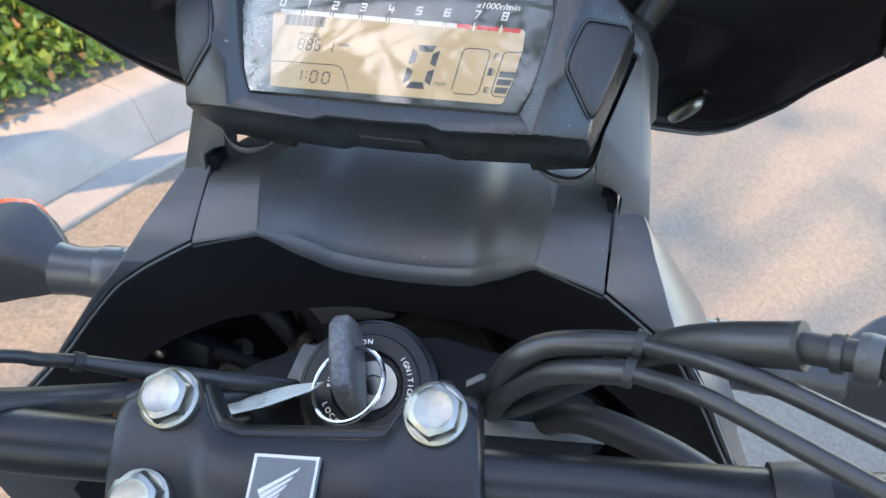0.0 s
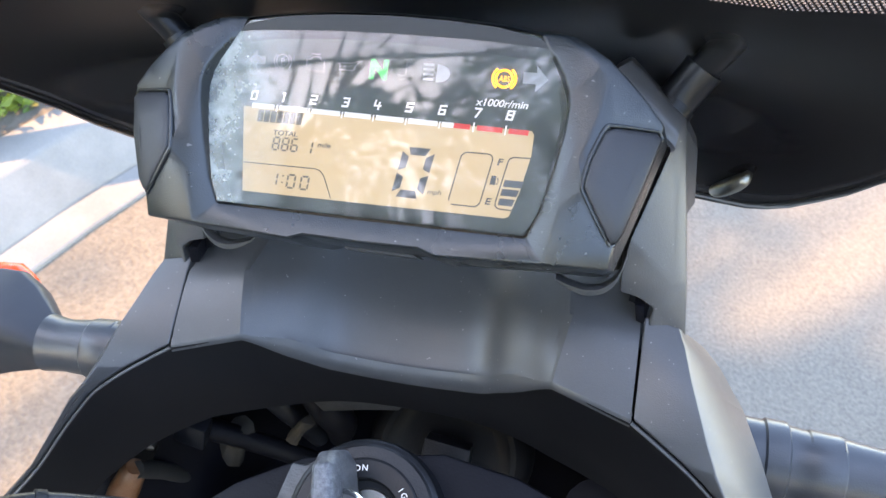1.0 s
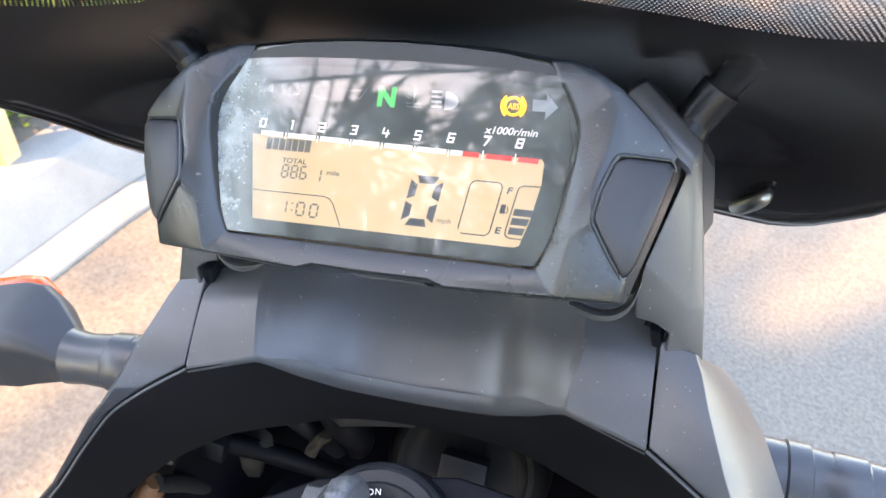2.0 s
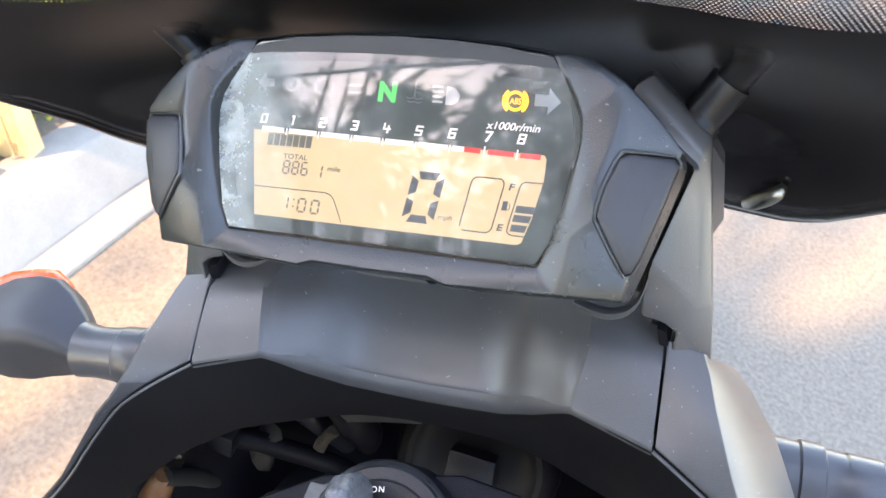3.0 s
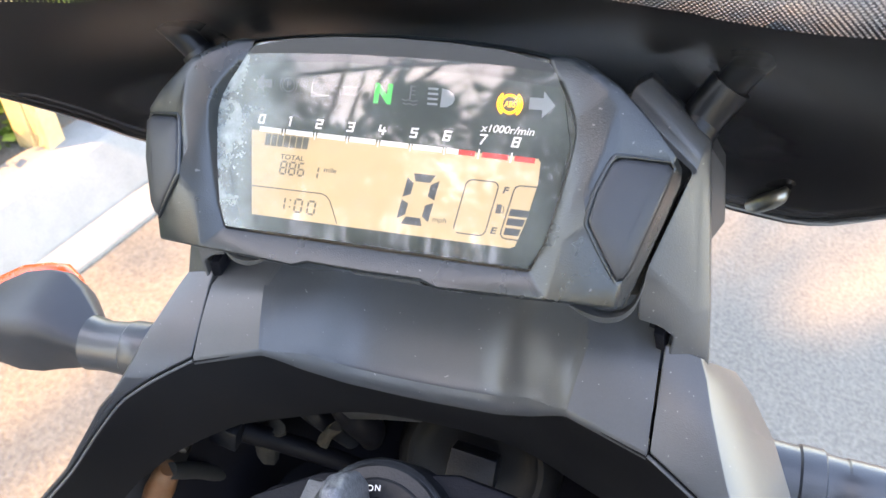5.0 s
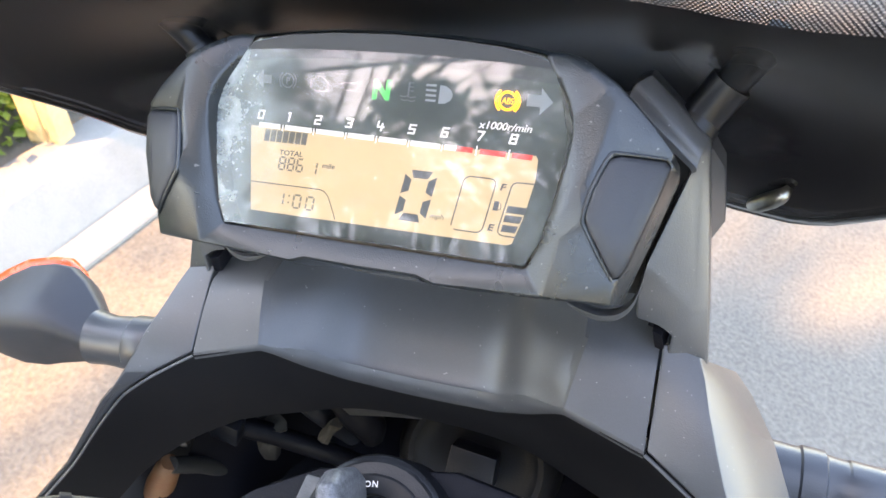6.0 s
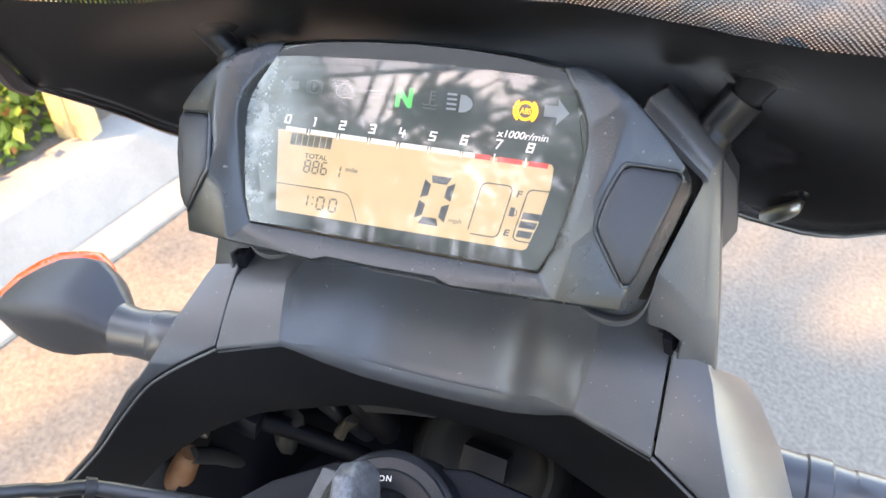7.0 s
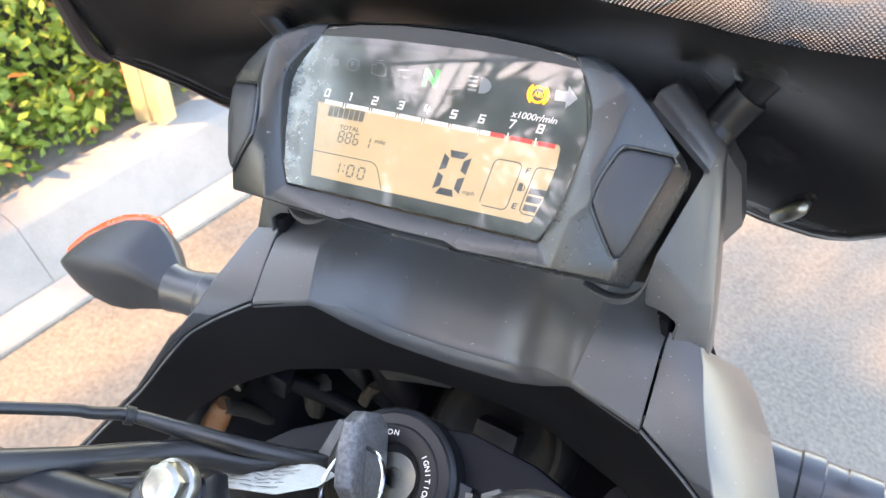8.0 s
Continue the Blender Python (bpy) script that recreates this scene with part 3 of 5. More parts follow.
def digit(ch, x, u, w, h, t, material, lean=0.18, label=""):
    """One seven-segment numeral, its lower left at (x, u); each segment is a piece of its own."""
    g = t * 0.16

    def at(a, b):
        return (x + a + lean * b, u + b)

    m = h / 2
    shapes = {
        "a": [(t * 0.55 + g, h), (w - t * 0.55 - g, h), (w - t - g, h - t), (t + g, h - t)],
        "d": [(t * 0.55 + g, 0), (w - t * 0.55 - g, 0), (w - t - g, t), (t + g, t)],
        "f": [(0, h - t * 0.45 - g), (t, h - t - g * 1.5), (t, m + t * 0.6), (0, m + g)],
        "b": [(w, h - t * 0.45 - g), (w - t, h - t - g * 1.5), (w - t, m + t * 0.6), (w, m + g)],
        "e": [(0, t * 0.45 + g), (t, t + g * 1.5), (t, m - t * 0.6), (0, m - g)],
        "c": [(w, t * 0.45 + g), (w - t, t + g * 1.5), (w - t, m - t * 0.6), (w, m - g)],
        "g": [(t * 0.6, m), (t, m + t * 0.45), (w - t, m + t * 0.45), (w - t * 0.6, m), (w - t, m - t * 0.45), (t, m - t * 0.45)],
    }
    for s in SEGS[ch]:
        flat("digit_segment", [at(a, b) for a, b in shapes[s]], material, label)


digit("0", 5.5, 9.6, 11.2, 17.2, 2.6, M["segment"], 0.21, "dark speed display segment")
letters("speed_unit", "mph", D, 20.8, 12.5, 0.02, 1.75, M["segment"], cluster, italic=0.2, squeeze=1.15, label="dark speed unit legend")
letters("odometer_legend", "TOTAL", D, -34.6, 27.6, 0.02, 1.7, M["segment"], cluster, italic=0.15, squeeze=1.2, bold=0.01, label="dark odometer legend")
for ch, x in (("8", -39.6), ("8", -36.1), ("6", -32.6)):
    digit(ch, x, 21.3, 2.8, 4.9, 0.62, M["segment_pale"], 0.16, "grey odometer segment")
digit("1", -27.2, 20.9, 2.8, 4.9, 0.62, M["segment_pale"], 0.16, "grey odometer segment")
letters("odometer_unit", "mile", D, -19.8, 24.7, 0.02, 1.7, M["segment"], cluster, italic=0.15, squeeze=1.2, bold=0.01, label="dark distance unit legend")
digit("1", -39.4, 8.8, 2.6, 5.0, 0.62, M["segment_pale"], 0.14, "grey clock segment")
digit("0", -33.4, 8.4, 3.4, 5.2, 0.68, M["segment_pale"], 0.14, "grey clock segment")
digit("0", -28.3, 8.3, 3.4, 5.2, 0.68, M["segment_pale"], 0.14, "grey clock segment")
for u in (10.0, 12.4):
    bar("clock_dot", -35.0 + 0.12 * (u - 10), u, -34.4 + 0.12 * (u - 10), u + 0.6, M["segment_pale"])


def stroke(name, pts, w, material, closed=False, label=""):
    """A thin printed line of width w through 2D points."""
    n = len(pts)
    left, right = [], []
    for k in range(n):
        a = Vector(pts[k - 1] if (k or closed) else pts[k])
        b = Vector(pts[(k + 1) % n] if (k < n - 1 or closed) else pts[k])
        d = (b - a).normalized()
        q = Vector((-d.y, d.x)) * (w / 2)
        c = Vector(pts[k])
        left.append(c + q)
        right.append(c - q)
    verts = [D(p.x, p.y, 0.1) for p in left + right]
    faces = [[k, (k + 1) % n, n + (k + 1) % n, n + k] for k in range(n if closed else n - 1)]
    bm_ = from_lists(verts, faces)
    bmesh.ops.solidify(bm_, geom=bm_.faces[:], thickness=0.00004)
    return part(name, bm_, material, cluster, label, smooth=False)


def round_box(x0, u0, x1, u1, r, lean, gap=None):
    pts = []
    for cx, cu, a0 in ((x1 - r, u1 - r, 0), (x0 + r, u1 - r, 90), (x0 + r, u0 + r, 180), (x1 - r, u0 + r, 270)):
        for k in range(5):
            a = radians(a0 + 22.5 * k)
            px, pu = cx + r * math.cos(a), cu + r * math.sin(a)
            pts.append((px + lean * (pu - u0), pu))
    return pts


stroke("clock_frame", [(-50, 16.2), (-22.5, 16.3), (-20.6, 15.7), (-19.2, 14.2), (-17.6, 10.4), (-16.1, 6.6)], 0.35, M["segment"], label="thin dark line round the clock")
box1 = round_box(25.7, 9.0, 36.5, 26.8, 2.0, 0.20)
stroke("gauge_outline", box1[13:] + box1[:13][:-1], 0.42, M["segment"], closed=False, label="thin dark gauge outline")
stroke("fuel_outline", [(52.2, 26.6), (46.6, 26.5), (45.4, 25.9), (44.9, 25.0), (42.0, 11.6), (41.9, 10.2), (42.6, 9.4), (43.6, 9.1), (47.9, 9.1)], 0.42, M["segment"], label="dark fuel gauge outline")
for x, u in ((43.9, 16.6), (43.3, 13.6), (42.8, 10.4)):
    flat("fuel_bar", [(x, u), (x + 4.7 + 0.2 * (u - 10), u), (x + 5.5 + 0.2 * (u - 10), u + 2.3), (x + 0.5, u + 2.3)], M["segment"], "dark fuel level bar")
letters("fuel_full", "F", D, 42.0, 24.6, 0.02, 2.1, M["segment"], cluster, italic=0.2, bold=0.03, squeeze=1.3, label="dark F at the full mark")
letters("fuel_empty", "E", D, 39.2, 11.3, 0.02, 2.1, M["segment"], cluster, italic=0.2, bold=0.03, squeeze=1.3, label="dark E at the empty mark")
flat("fuel_symbol", [(39.4, 16.9), (41.2, 16.9), (41.5, 19.9), (39.9, 19.9)], M["segment"], "small petrol pump symbol")
stroke("fuel_symbol", [(41.3, 17.4), (41.9, 17.2), (42.2, 18.3), (41.9, 19.4)], 0.3, M["segment"])
for k in range(7):
    x = -45.6 + 2.45 * k
    flat("rev_bar", [(x, 30.9), (x + 2.1, 30.9), (x + 2.7, 35.0), (x + 0.6, 35.0)], M["segment_pale"], "grey bar of the rev counter")

# warning lamps
letters("neutral_lamp", "N", D, -2.1, 51.7, 0.02, 5.9, M["green"], cluster, bold=0.05, squeeze=1.0, italic=0.08, label="lit green N neutral lamp")
flat("turn_arrow", [(47.0, 53.9), (51.3, 53.9), (51.3, 56.0), (55.2, 51.9), (51.3, 47.9), (51.3, 50.3), (47.0, 50.3)][::-1], M["icon"], "unlit grey turn signal arrow")
flat("turn_arrow", [(-43.5, 53.6), (-46.6, 53.6), (-46.6, 55.6), (-50.0, 52.2), (-46.6, 48.9), (-46.6, 50.7), (-43.5, 50.7)], M["icon_dim"], "unlit grey turn signal arrow")
flat("high_beam_lamp", [(18.1, 48.7), (18.4, 54.6), (20.4, 54.4), (22.2, 53.2), (22.9, 51.6), (22.2, 50.0), (20.4, 48.9)], M["icon"], "unlit grey high beam lamp")
for k in range(4):
    u = 49.2 + 1.6 * k
    flat("high_beam_ray", [(13.6, u), (17.1, u), (17.2, u + 0.7), (13.7, u + 0.7)], M["icon"])


def ring(name, cx, cu, r, w, material, a0=0, a1=360, label=""):
    n = max(6, int(abs(a1 - a0) / 10))
    pts = [(cx + r * math.cos(radians(a0 + (a1 - a0) * k / n)), cu + r * math.sin(radians(a0 + (a1 - a0) * k / n))) for k in range(n + (0 if a1 - a0 == 360 else 1))]
    return stroke(name, pts, w, material, closed=(a1 - a0 == 360), label=label)


ring("abs_lamp", 40.9, 51.4, 2.7, 0.8, M["amber"], label="lit amber brake warning lamp")
ring("abs_lamp", 40.9, 51.4, 3.8, 0.75, M["amber"], -52, 52)
ring("abs_lamp", 40.9, 51.4, 3.8, 0.75, M["amber"], 128, 232)
letters("abs_lamp", "ABS", D, 40.9, 51.4, 0.02, 1.9, M["amber"], cluster, bold=0.0, italic=0.15, squeeze=0.8, label="lit amber letters of the brake warning lamp")
ring("parking_lamp", -37.0, 52.2, 2.3, 0.3, M["icon_dim"], label="unlit parking brake lamp")
letters("parking_lamp", "P", D, -37.0, 52.2, 0.02, 2.2, M["icon_dim"], cluster, label="unlit P of the parking lamp")
ring("parking_lamp", -37.0, 52.2, 3.2, 0.3, M["icon_dim"], -50, 50)
ring("parking_lamp", -37.0, 52.2, 3.2, 0.3, M["icon_dim"], 130, 230)
stroke("engine_lamp", [(-28.0, 50.2), (-28.0, 53.4), (-26.6, 53.4), (-25.8, 54.4), (-23.4, 54.4), (-22.6, 53.2), (-21.6, 53.2), (-21.6, 49.6), (-26.2, 49.6), (-27.0, 50.2)], 0.35, M["icon_dim"], True, "unlit engine warning outline")
stroke("engine_lamp", [(-26.2, 55.3), (-23.0, 55.3)], 0.35, M["icon_dim"])
stroke("oil_lamp", [(-16.8, 52.6), (-15.2, 53.0), (-11.8, 53.0), (-8.9, 54.0), (-11.2, 50.6), (-15.6, 50.6), (-16.0, 52.4)], 0.35, M["icon_dim"], False, "unlit oil can outline")
stroke("coolant_lamp", [(7.6, 50.5), (7.9, 54.9)], 0.6, M["icon_dim"], False, "unlit coolant lamp outline")
for u in (52.0, 53.3, 54.6):
    stroke("coolant_lamp", [(7.9, u), (9.5, u)], 0.3, M["icon_dim"])
stroke("coolant_lamp", [(4.8, 50.4), (5.9, 50.0), (7.2, 50.3), (8.6, 49.9), (10.4, 50.3)], 0.35, M["icon_dim"])
stroke("coolant_lamp", [(5.2, 49.2), (6.3, 48.8), (7.6, 49.1), (8.9, 48.7), (10.2, 49.1)], 0.35, M["icon_dim"])

# the clear lens, slightly domed
outline = lens_outline(0.4, -0.3)


def lens_n(x, u):
    return 1.2 + 1.2 * (1 - (x / 62) ** 2) * max(0.0, 1 - ((u - 34) / 38) ** 2) - 1.0 * max(0.0, (abs(x) - 45) / 18) * 0


layers = [[F(x * k, 34 + (u - 34) * k, lens_n(x * k, 34 + (u - 34) * k)) for x, u in outline] for k in (1.0, 0.97, 0.9, 0.75, 0.55, 0.3, 0.05)]
bm = loft(layers, caps=False)
bm.faces.new([v for v in bm.verts][-len(outline):])
lens = part("lens", bm, M["lens"], cluster, "clear plastic lens, dusty and scuffed at one end", sharp=80)
lens.visible_shadow = False

# recessed strip under the lip
part("lower_strip", slab([(-12, -9.3), (14, -9.3), (16, -10.4), (-10, -10.4)], lambda x, u, h: F(x, u, h), -26, -16), M["plastic"], cluster)


# ---- cluster brackets ----
def bracket(s):
    def P(x, y, z):
        return V(s * x, y, z)

    # outer stay: a folded plate that rises from the cowl and runs up beside the cluster
    names = {"A": (70.5, 342, 1082), "G1": (73.5, 347, 1079), "H1": (75, 349, 1083.5), "B": (80.3, 352.5, 1085.6), "D": (97.6, 332, 1062.4), "G2": (99.2, 336, 1060.5), "H2": (100, 337.5, 1064.5), "C": (102.2, 343.5, 1067.5),
             "FB": (105, 312.7, 1016.3), "R": (110.4, 316.5, 1014.6), "FA": (87.2, 310.6, 1036.8), "T": (113, 303.2, 993.5), "BL": (97.5, 302, 997.5), "W1": (98.8, 305.2, 1009),
             "W2": (93.5, 305.5, 1013), "W3": (86, 305.0, 1015.5), "W4": (85.5, 307, 1026)}
    keys = list(names)
    at = {k: n for n, k in enumerate(keys)}
    front = [P(*names[k]) for k in keys]
    back = [p + V(0, 13, -5) for p in front]
    n = len(front)
    skin = [[at[k] for k in f.split()] for f in ("A G1 G2 D", "G1 H1 H2 G2", "H1 B C H2", "D G2 FB FA", "G2 H2 C R FB", "FA FB W1 W2 W3 W4", "FB R T BL W1")]
    rim = [at[k] for k in "A G1 H1 B C R T BL W1 W2 W3 W4 FA D".split()]
    faces = skin + [[k + n for k in f][::-1] for f in skin] + [[rim[k], rim[(k + 1) % len(rim)], rim[(k + 1) % len(rim)] + n, rim[k] + n] for k in range(len(rim))]
    bm_ = from_lists(front + back, faces)
    round_edges(bm_, 0.0013, 10, 2)
    stay = part("cluster_bracket", bm_, M["cowl"], bike, "dark grey moulded bracket beside the instrument", sharp=28)
    # curved hook under the cluster corner
    hook = [P(62, 303.5, 1020.5), P(68, 302.4, 1018.4), P(74, 302, 1017.4), P(80, 303, 1018.6), P(84.5, 305.3, 1023), P(87, 308.5, 1032)]
    line = curve_points(hook, 6)
    secs = []
    for k, q in enumerate(line):
        h = 0.0006 + 0.0014 * math.sin(math.pi * min(1, k / 12) / 2)
        secs.append([q + Vector((0, -0.001, h * 0.5)), q + Vector((0, 0.004, h * 0.2 - 0.0008)), q + Vector((0, 0.004, -h - 0.0008)), q + Vector((0, -0.001, -h))])
    part("hook", round_edges(loft(secs), 0.0005, 30, 2), M["cowl"], stay)
    # added dark block behind the slot beside the post, in place of its shade
    part("slot_shade_back", from_lists([P(90, 313, 1004), P(97, 314, 1000), P(97, 314, 1014), P(92, 316, 1026), P(90, 322, 1004), P(97, 322, 1000), P(97, 322, 1014), P(92, 322, 1030)],
                                    [[0, 1, 2, 3], [7, 6, 5, 4], [0, 4, 5, 1], [1, 5, 6, 2], [2, 6, 7, 3], [3, 7, 4, 0]]), M["dark"], stay)
    # added dark block that stands for the shade in the slot beside the leg
    slot_outline = [(93.6, 306.2), (97.0, 304.8), (98.0, 315), (94.0, 316)]
    part("slot_shade_block", from_lists([P(x, y, 1000.5) for x, y in slot_outline] + [P(x - 1.5, y, 1009) for x, y in slot_outline], [[0, 1, 2, 3], [7, 6, 5, 4]] + [[k, (k + 1) % 4, 4 + (k + 1) % 4, 4 + k] for k in range(4)]), M["dark"], stay, smooth=False)
    # added dark plate closes the gap behind the housing and stands for its shade
    gap_shade_plate = [(58, 316, 1012), (91, 318, 1016), (98, 338, 1058), (72, 348, 1076), (50, 350, 1078), (44, 330, 1040)]
    part("gap_shade_plate", from_lists([P(*q) for q in gap_shade_plate] + [P(x, y + 6, z - 4) for x, y, z in gap_shade_plate], [list(range(6)), list(range(11, 5, -1))] + [[k, (k + 1) % 6, 6 + (k + 1) % 6, 6 + k] for k in range(6)]), M["trim"], stay, smooth=False)
    # side panel behind the stay
    part("rear_panel", from_lists([P(*q) for q in ((103, 347, 1062), (108.5, 352, 1050), (112, 356, 1022), (107, 345, 1020), (103, 340, 1040), (103, 360, 1060), (108.5, 364, 1048), (112, 367, 1020), (107, 356, 1018), (103, 352, 1038))],
                                  [[0, 1, 2, 3, 4], [9, 8, 7, 6, 5], [0, 5, 6, 1], [1, 6, 7, 2], [2, 7, 8, 3], [3, 8, 9, 4], [4, 9, 5, 0]]), M["cowl"], stay, sharp=20)


mirrored(bracket)

# ---- cowl under the cluster ----
REAR = [(0, 293.5, 961.5), (14, 293.2, 962.3), (26, 292.6, 963.8), (35, 291, 966.8), (45, 287.8, 974), (55, 284.8, 980.2), (64.2, 281.6, 986.6), (65.4, 281.0, 987.4), (80, 277.2, 985), (95.4, 273.4, 982)]
FRONT = [(0, 330, 985), (14, 330, 985.5), (26, 328, 987), (35, 325, 990), (45, 318, 996), (57, 310, 998.5), (68.4, 303.8, 1001.8), (69.8, 303.2, 1002.2), (82, 301.8, 1001), (95.4, 300.3, 1000)]
DEEP = [(0, 349, 994), (14, 349, 994), (26, 348, 995), (35, 346, 997), (45, 343, 1001), (57, 338, 1003), (66, 334, 1003), (70, 333, 1002), (82, 331, 1001), (95.4, 328, 999)]


def both(pts):
    return [(-x, y, z) for x, y, z in pts[:0:-1]] + pts


def lerp(a, b, t):
    return tuple(p + (q - p) * t for p, q in zip(a, b))


def fine(pts, crease, steps=5):
    """Smooth line up to the crease, straight facets beyond it."""
    soft = [tuple(p) for p in curve_points([Vector(p) for p in pts[: crease + 1]], steps)]
    return soft + pts[crease + 1 :]


REAR, FRONT, DEEP = fine(REAR, 6), fine(FRONT, 6), fine(DEEP, 6)
STEPS = (0.0, 0.1, 0.2, 0.3, 0.45, 0.6, 0.8, 1.0)


def lip_size(x):
    """The lip over the arch is broad in the scoop and tight on the flat pads."""
    t = min(1.0, max(0.0, (63 - abs(x)) / 16))
    return 1.0 + 1.2 * t * t * (3 - 2 * t)


rows = []
for t in STEPS:
    line = [lerp(a, b, t) for a, b in zip(both(REAR), both(FRONT))]
    rows.append([(x, y, z + 2.2 * math.sin(math.pi * t) * (0.5 if abs(x) > 64 else 0.9)) for x, y, z in line])
rows.append(both(DEEP))
rows.append([(x, y + 8, z + 0.4) for x, y, z in both(DEEP)])
rows.append([(x, y + 26, z - 5) for x, y, z in both(DEEP)])
rows.append([(x, y + 44, z - 15) for x, y, z in both(DEEP)])
rows[0] = [(x, y + 1.7 * (lip_size(x) - 1), z + 2.1 * (lip_size(x) - 1)) for x, y, z in rows[0]]
start = rows[0]
dy, dz = 0.9, 0.5
for phi in (40, 51, 62, 73, 84, 95):  # rounded lip over the arch
    dy, dz = dy - 0.8 * math.cos(radians(phi)), dz - 0.8 * math.sin(radians(phi))
    rows.insert(0, [(x, y + (dy - 0.9) * lip_size(x) + 0.9, z + (dz - 0.5) * lip_size(x) + 0.5) for x, y, z in start])
rows.insert(0, [(x, y + 8, z - 6) for x, y, z in both(REAR)])
bm = loft([[V(*p) for p in r] for r in rows], closed=False)
cowl = part("centre_cowl", bm, M["cowl"], bike, "matt dark grey moulded cowl with a scooped middle", sharp=30)
for e in cowl.data.edges:  # crisp crease where the scoop meets the flat pads
    p0, p1 = (cowl.data.vertices[k].co for k in e.vertices)
    if 0.0638 < abs(p0.x) < 0.0705 and 0.0638 < abs(p1.x) < 0.0705 and abs(p0.y - p1.y) > 0.0022:
        e.use_edge_sharp = True
thicken(cowl, 0.002)

# ---- side panels of the cowl ----
SECT = [
    [(96.4, 306, 1003), (109.5, 304, 1001.5), (117.5, 312.5, 988), (126, 334, 960), (130, 346, 928), (131, 353, 893), (119, 361, 783)],
    [(96.4, 300.3, 1000), (112.2, 297.5, 998.4), (123, 305, 985), (133, 326, 957), (137, 338, 925), (138, 345, 890), (126, 353, 780)],
    [(96.4, 287, 991), (115.2, 286.5, 993.6), (130.5, 293, 978), (142.5, 308, 953), (146.5, 318, 920), (147.5, 325, 885), (135.5, 333, 775)],
    [(96.4, 273.4, 982), (119.2, 274.8, 988), (136.0, 279, 972), (148.5, 290, 949), (153.5, 298, 915), (154.5, 305, 880), (142.5, 313, 770)],
    [(105.5, 269, 978), (122.4, 267.4, 982), (139.5, 270.5, 966), (152.5, 279, 944), (157.5, 286, 910), (158.5, 292, 875), (146.5, 300, 765)],
    [(115.5, 264.2, 973.2), (126.2, 259.5, 976), (143.5, 262, 960), (156.5, 269, 939), (161.5, 275, 905), (162.5, 280, 870), (150.5, 288, 760)],
    [(123.5, 259.8, 968.8), (131.0, 252.5, 970), (148.0, 254.5, 955), (160.5, 260, 934), (165.5, 265, 900), (166.5, 270, 865), (154.5, 278, 755)],
    [(131, 254.5, 963.8), (136.2, 248, 964.8), (149, 248.5, 950.5), (159.5, 253, 930), (165, 257, 896), (166, 262, 860), (154, 270, 750)],
    [(141.5, 243, 952), (144.6, 239.5, 952.8), (155.5, 239.5, 941), (165, 243, 921), (170, 247, 890), (171, 252, 855), (159, 260, 745)],
    [(151.5, 230, 939), (153.6, 228.5, 939.4), (163.5, 228, 929), (171, 231, 909), (176, 235, 880), (177, 240, 845), (165, 248, 735)],
    [(166, 216, 925), (168, 214.5, 925.2), (177, 214, 915), (183, 217, 896), (187, 221, 868), (188, 226, 835), (176, 234, 725)],
    [(182, 198, 909), (184, 196.5, 909), (192, 196, 899), (197, 199, 880), (201, 203, 852), (202, 208, 820), (190, 216, 710)],
]


def side_panel(s):
    secs = []
    for sec in SECT:
        sec = list(sec)
        sec[2] = lerp(sec[2], lerp(sec[1], sec[3], 0.45), 0.75)  # a nearly flat outer facet
        inner = (sec[0][0] + 0.5, sec[0][1] + 5, sec[0][2] - 5)
        secs.append([V(s * x, y, z) for x, y, z in [inner] + sec])
    bm_ = loft(secs, closed=False)
    round_edges(bm_, 0.0016, 22, 2)
    ob = part("side_panel", bm_, M["cowl"], bike, "matt grey side panel of the cowl", sharp=20)
    thicken(ob, 0.0022)
    # thin moulded rim along the inner edge
    rim = [V(s * (x - 0.6), y - 0.6, z - 1.4) for x, y, z in [sec[0] for sec in SECT[3:]]]
    part("edge_rim", tube(rim, 0.0007, 6, 3), M["rim"], ob)


mirrored(side_panel)

# ---- arch trim round the steering bay ----
ARCH = [(0, 294.5, 960), (14, 294.2, 961), (26, 293.6, 962.4), (36, 291.6, 966), (46, 288.4, 973), (56, 285, 980.4), (64, 282.6, 985.4), (80, 278.2, 983.5), (96, 274.2, 980.6), (106, 269.8, 976.6), (116, 265, 971.8), (124, 260.6, 967.4), (131.6, 255.2, 962.4), (142, 243.6, 950.6), (152, 230.6, 937.6), (166.4, 216.6, 923.6), (182.4, 198.6, 907.6)]
HOLE = [(0, 299, 931), (13, 298.8, 931), (25, 298.2, 930.8), (36, 297.2, 930.2), (46, 295.4, 929.4), (56, 291.6, 930), (64, 287.6, 931), (78, 281.5, 932), (92, 276.5, 930.5), (101, 271.5, 928.5), (110, 265.5, 926.5), (118, 260, 924), (126, 253.5, 920), (138, 244, 912), (148, 233, 902), (160, 220, 888), (172, 206, 872)]


ARCH, HOLE = fine(ARCH, 6), fine(HOLE, 6)


def arch_rows():
    a, h = [(x, y + (1.6 if abs(x) < 66 else 0), z) for x, y, z in both(ARCH)], both(HOLE)
    out = []
    for t in (0.0, 0.25, 0.5, 0.75, 1.0):
        out.append([lerp(p, q, t) for p, q in zip(a, h)])
    out.append([(x * 1.0, y + 6, z + 1) for x, y, z in h])
    return out


bm = loft([[V(*p) for p in r] for r in arch_rows()], closed=False)
thicken(part("arch_trim", bm, M["trim"], bike, "black arched trim panel round the steering bay", sharp=50), 0.0018)


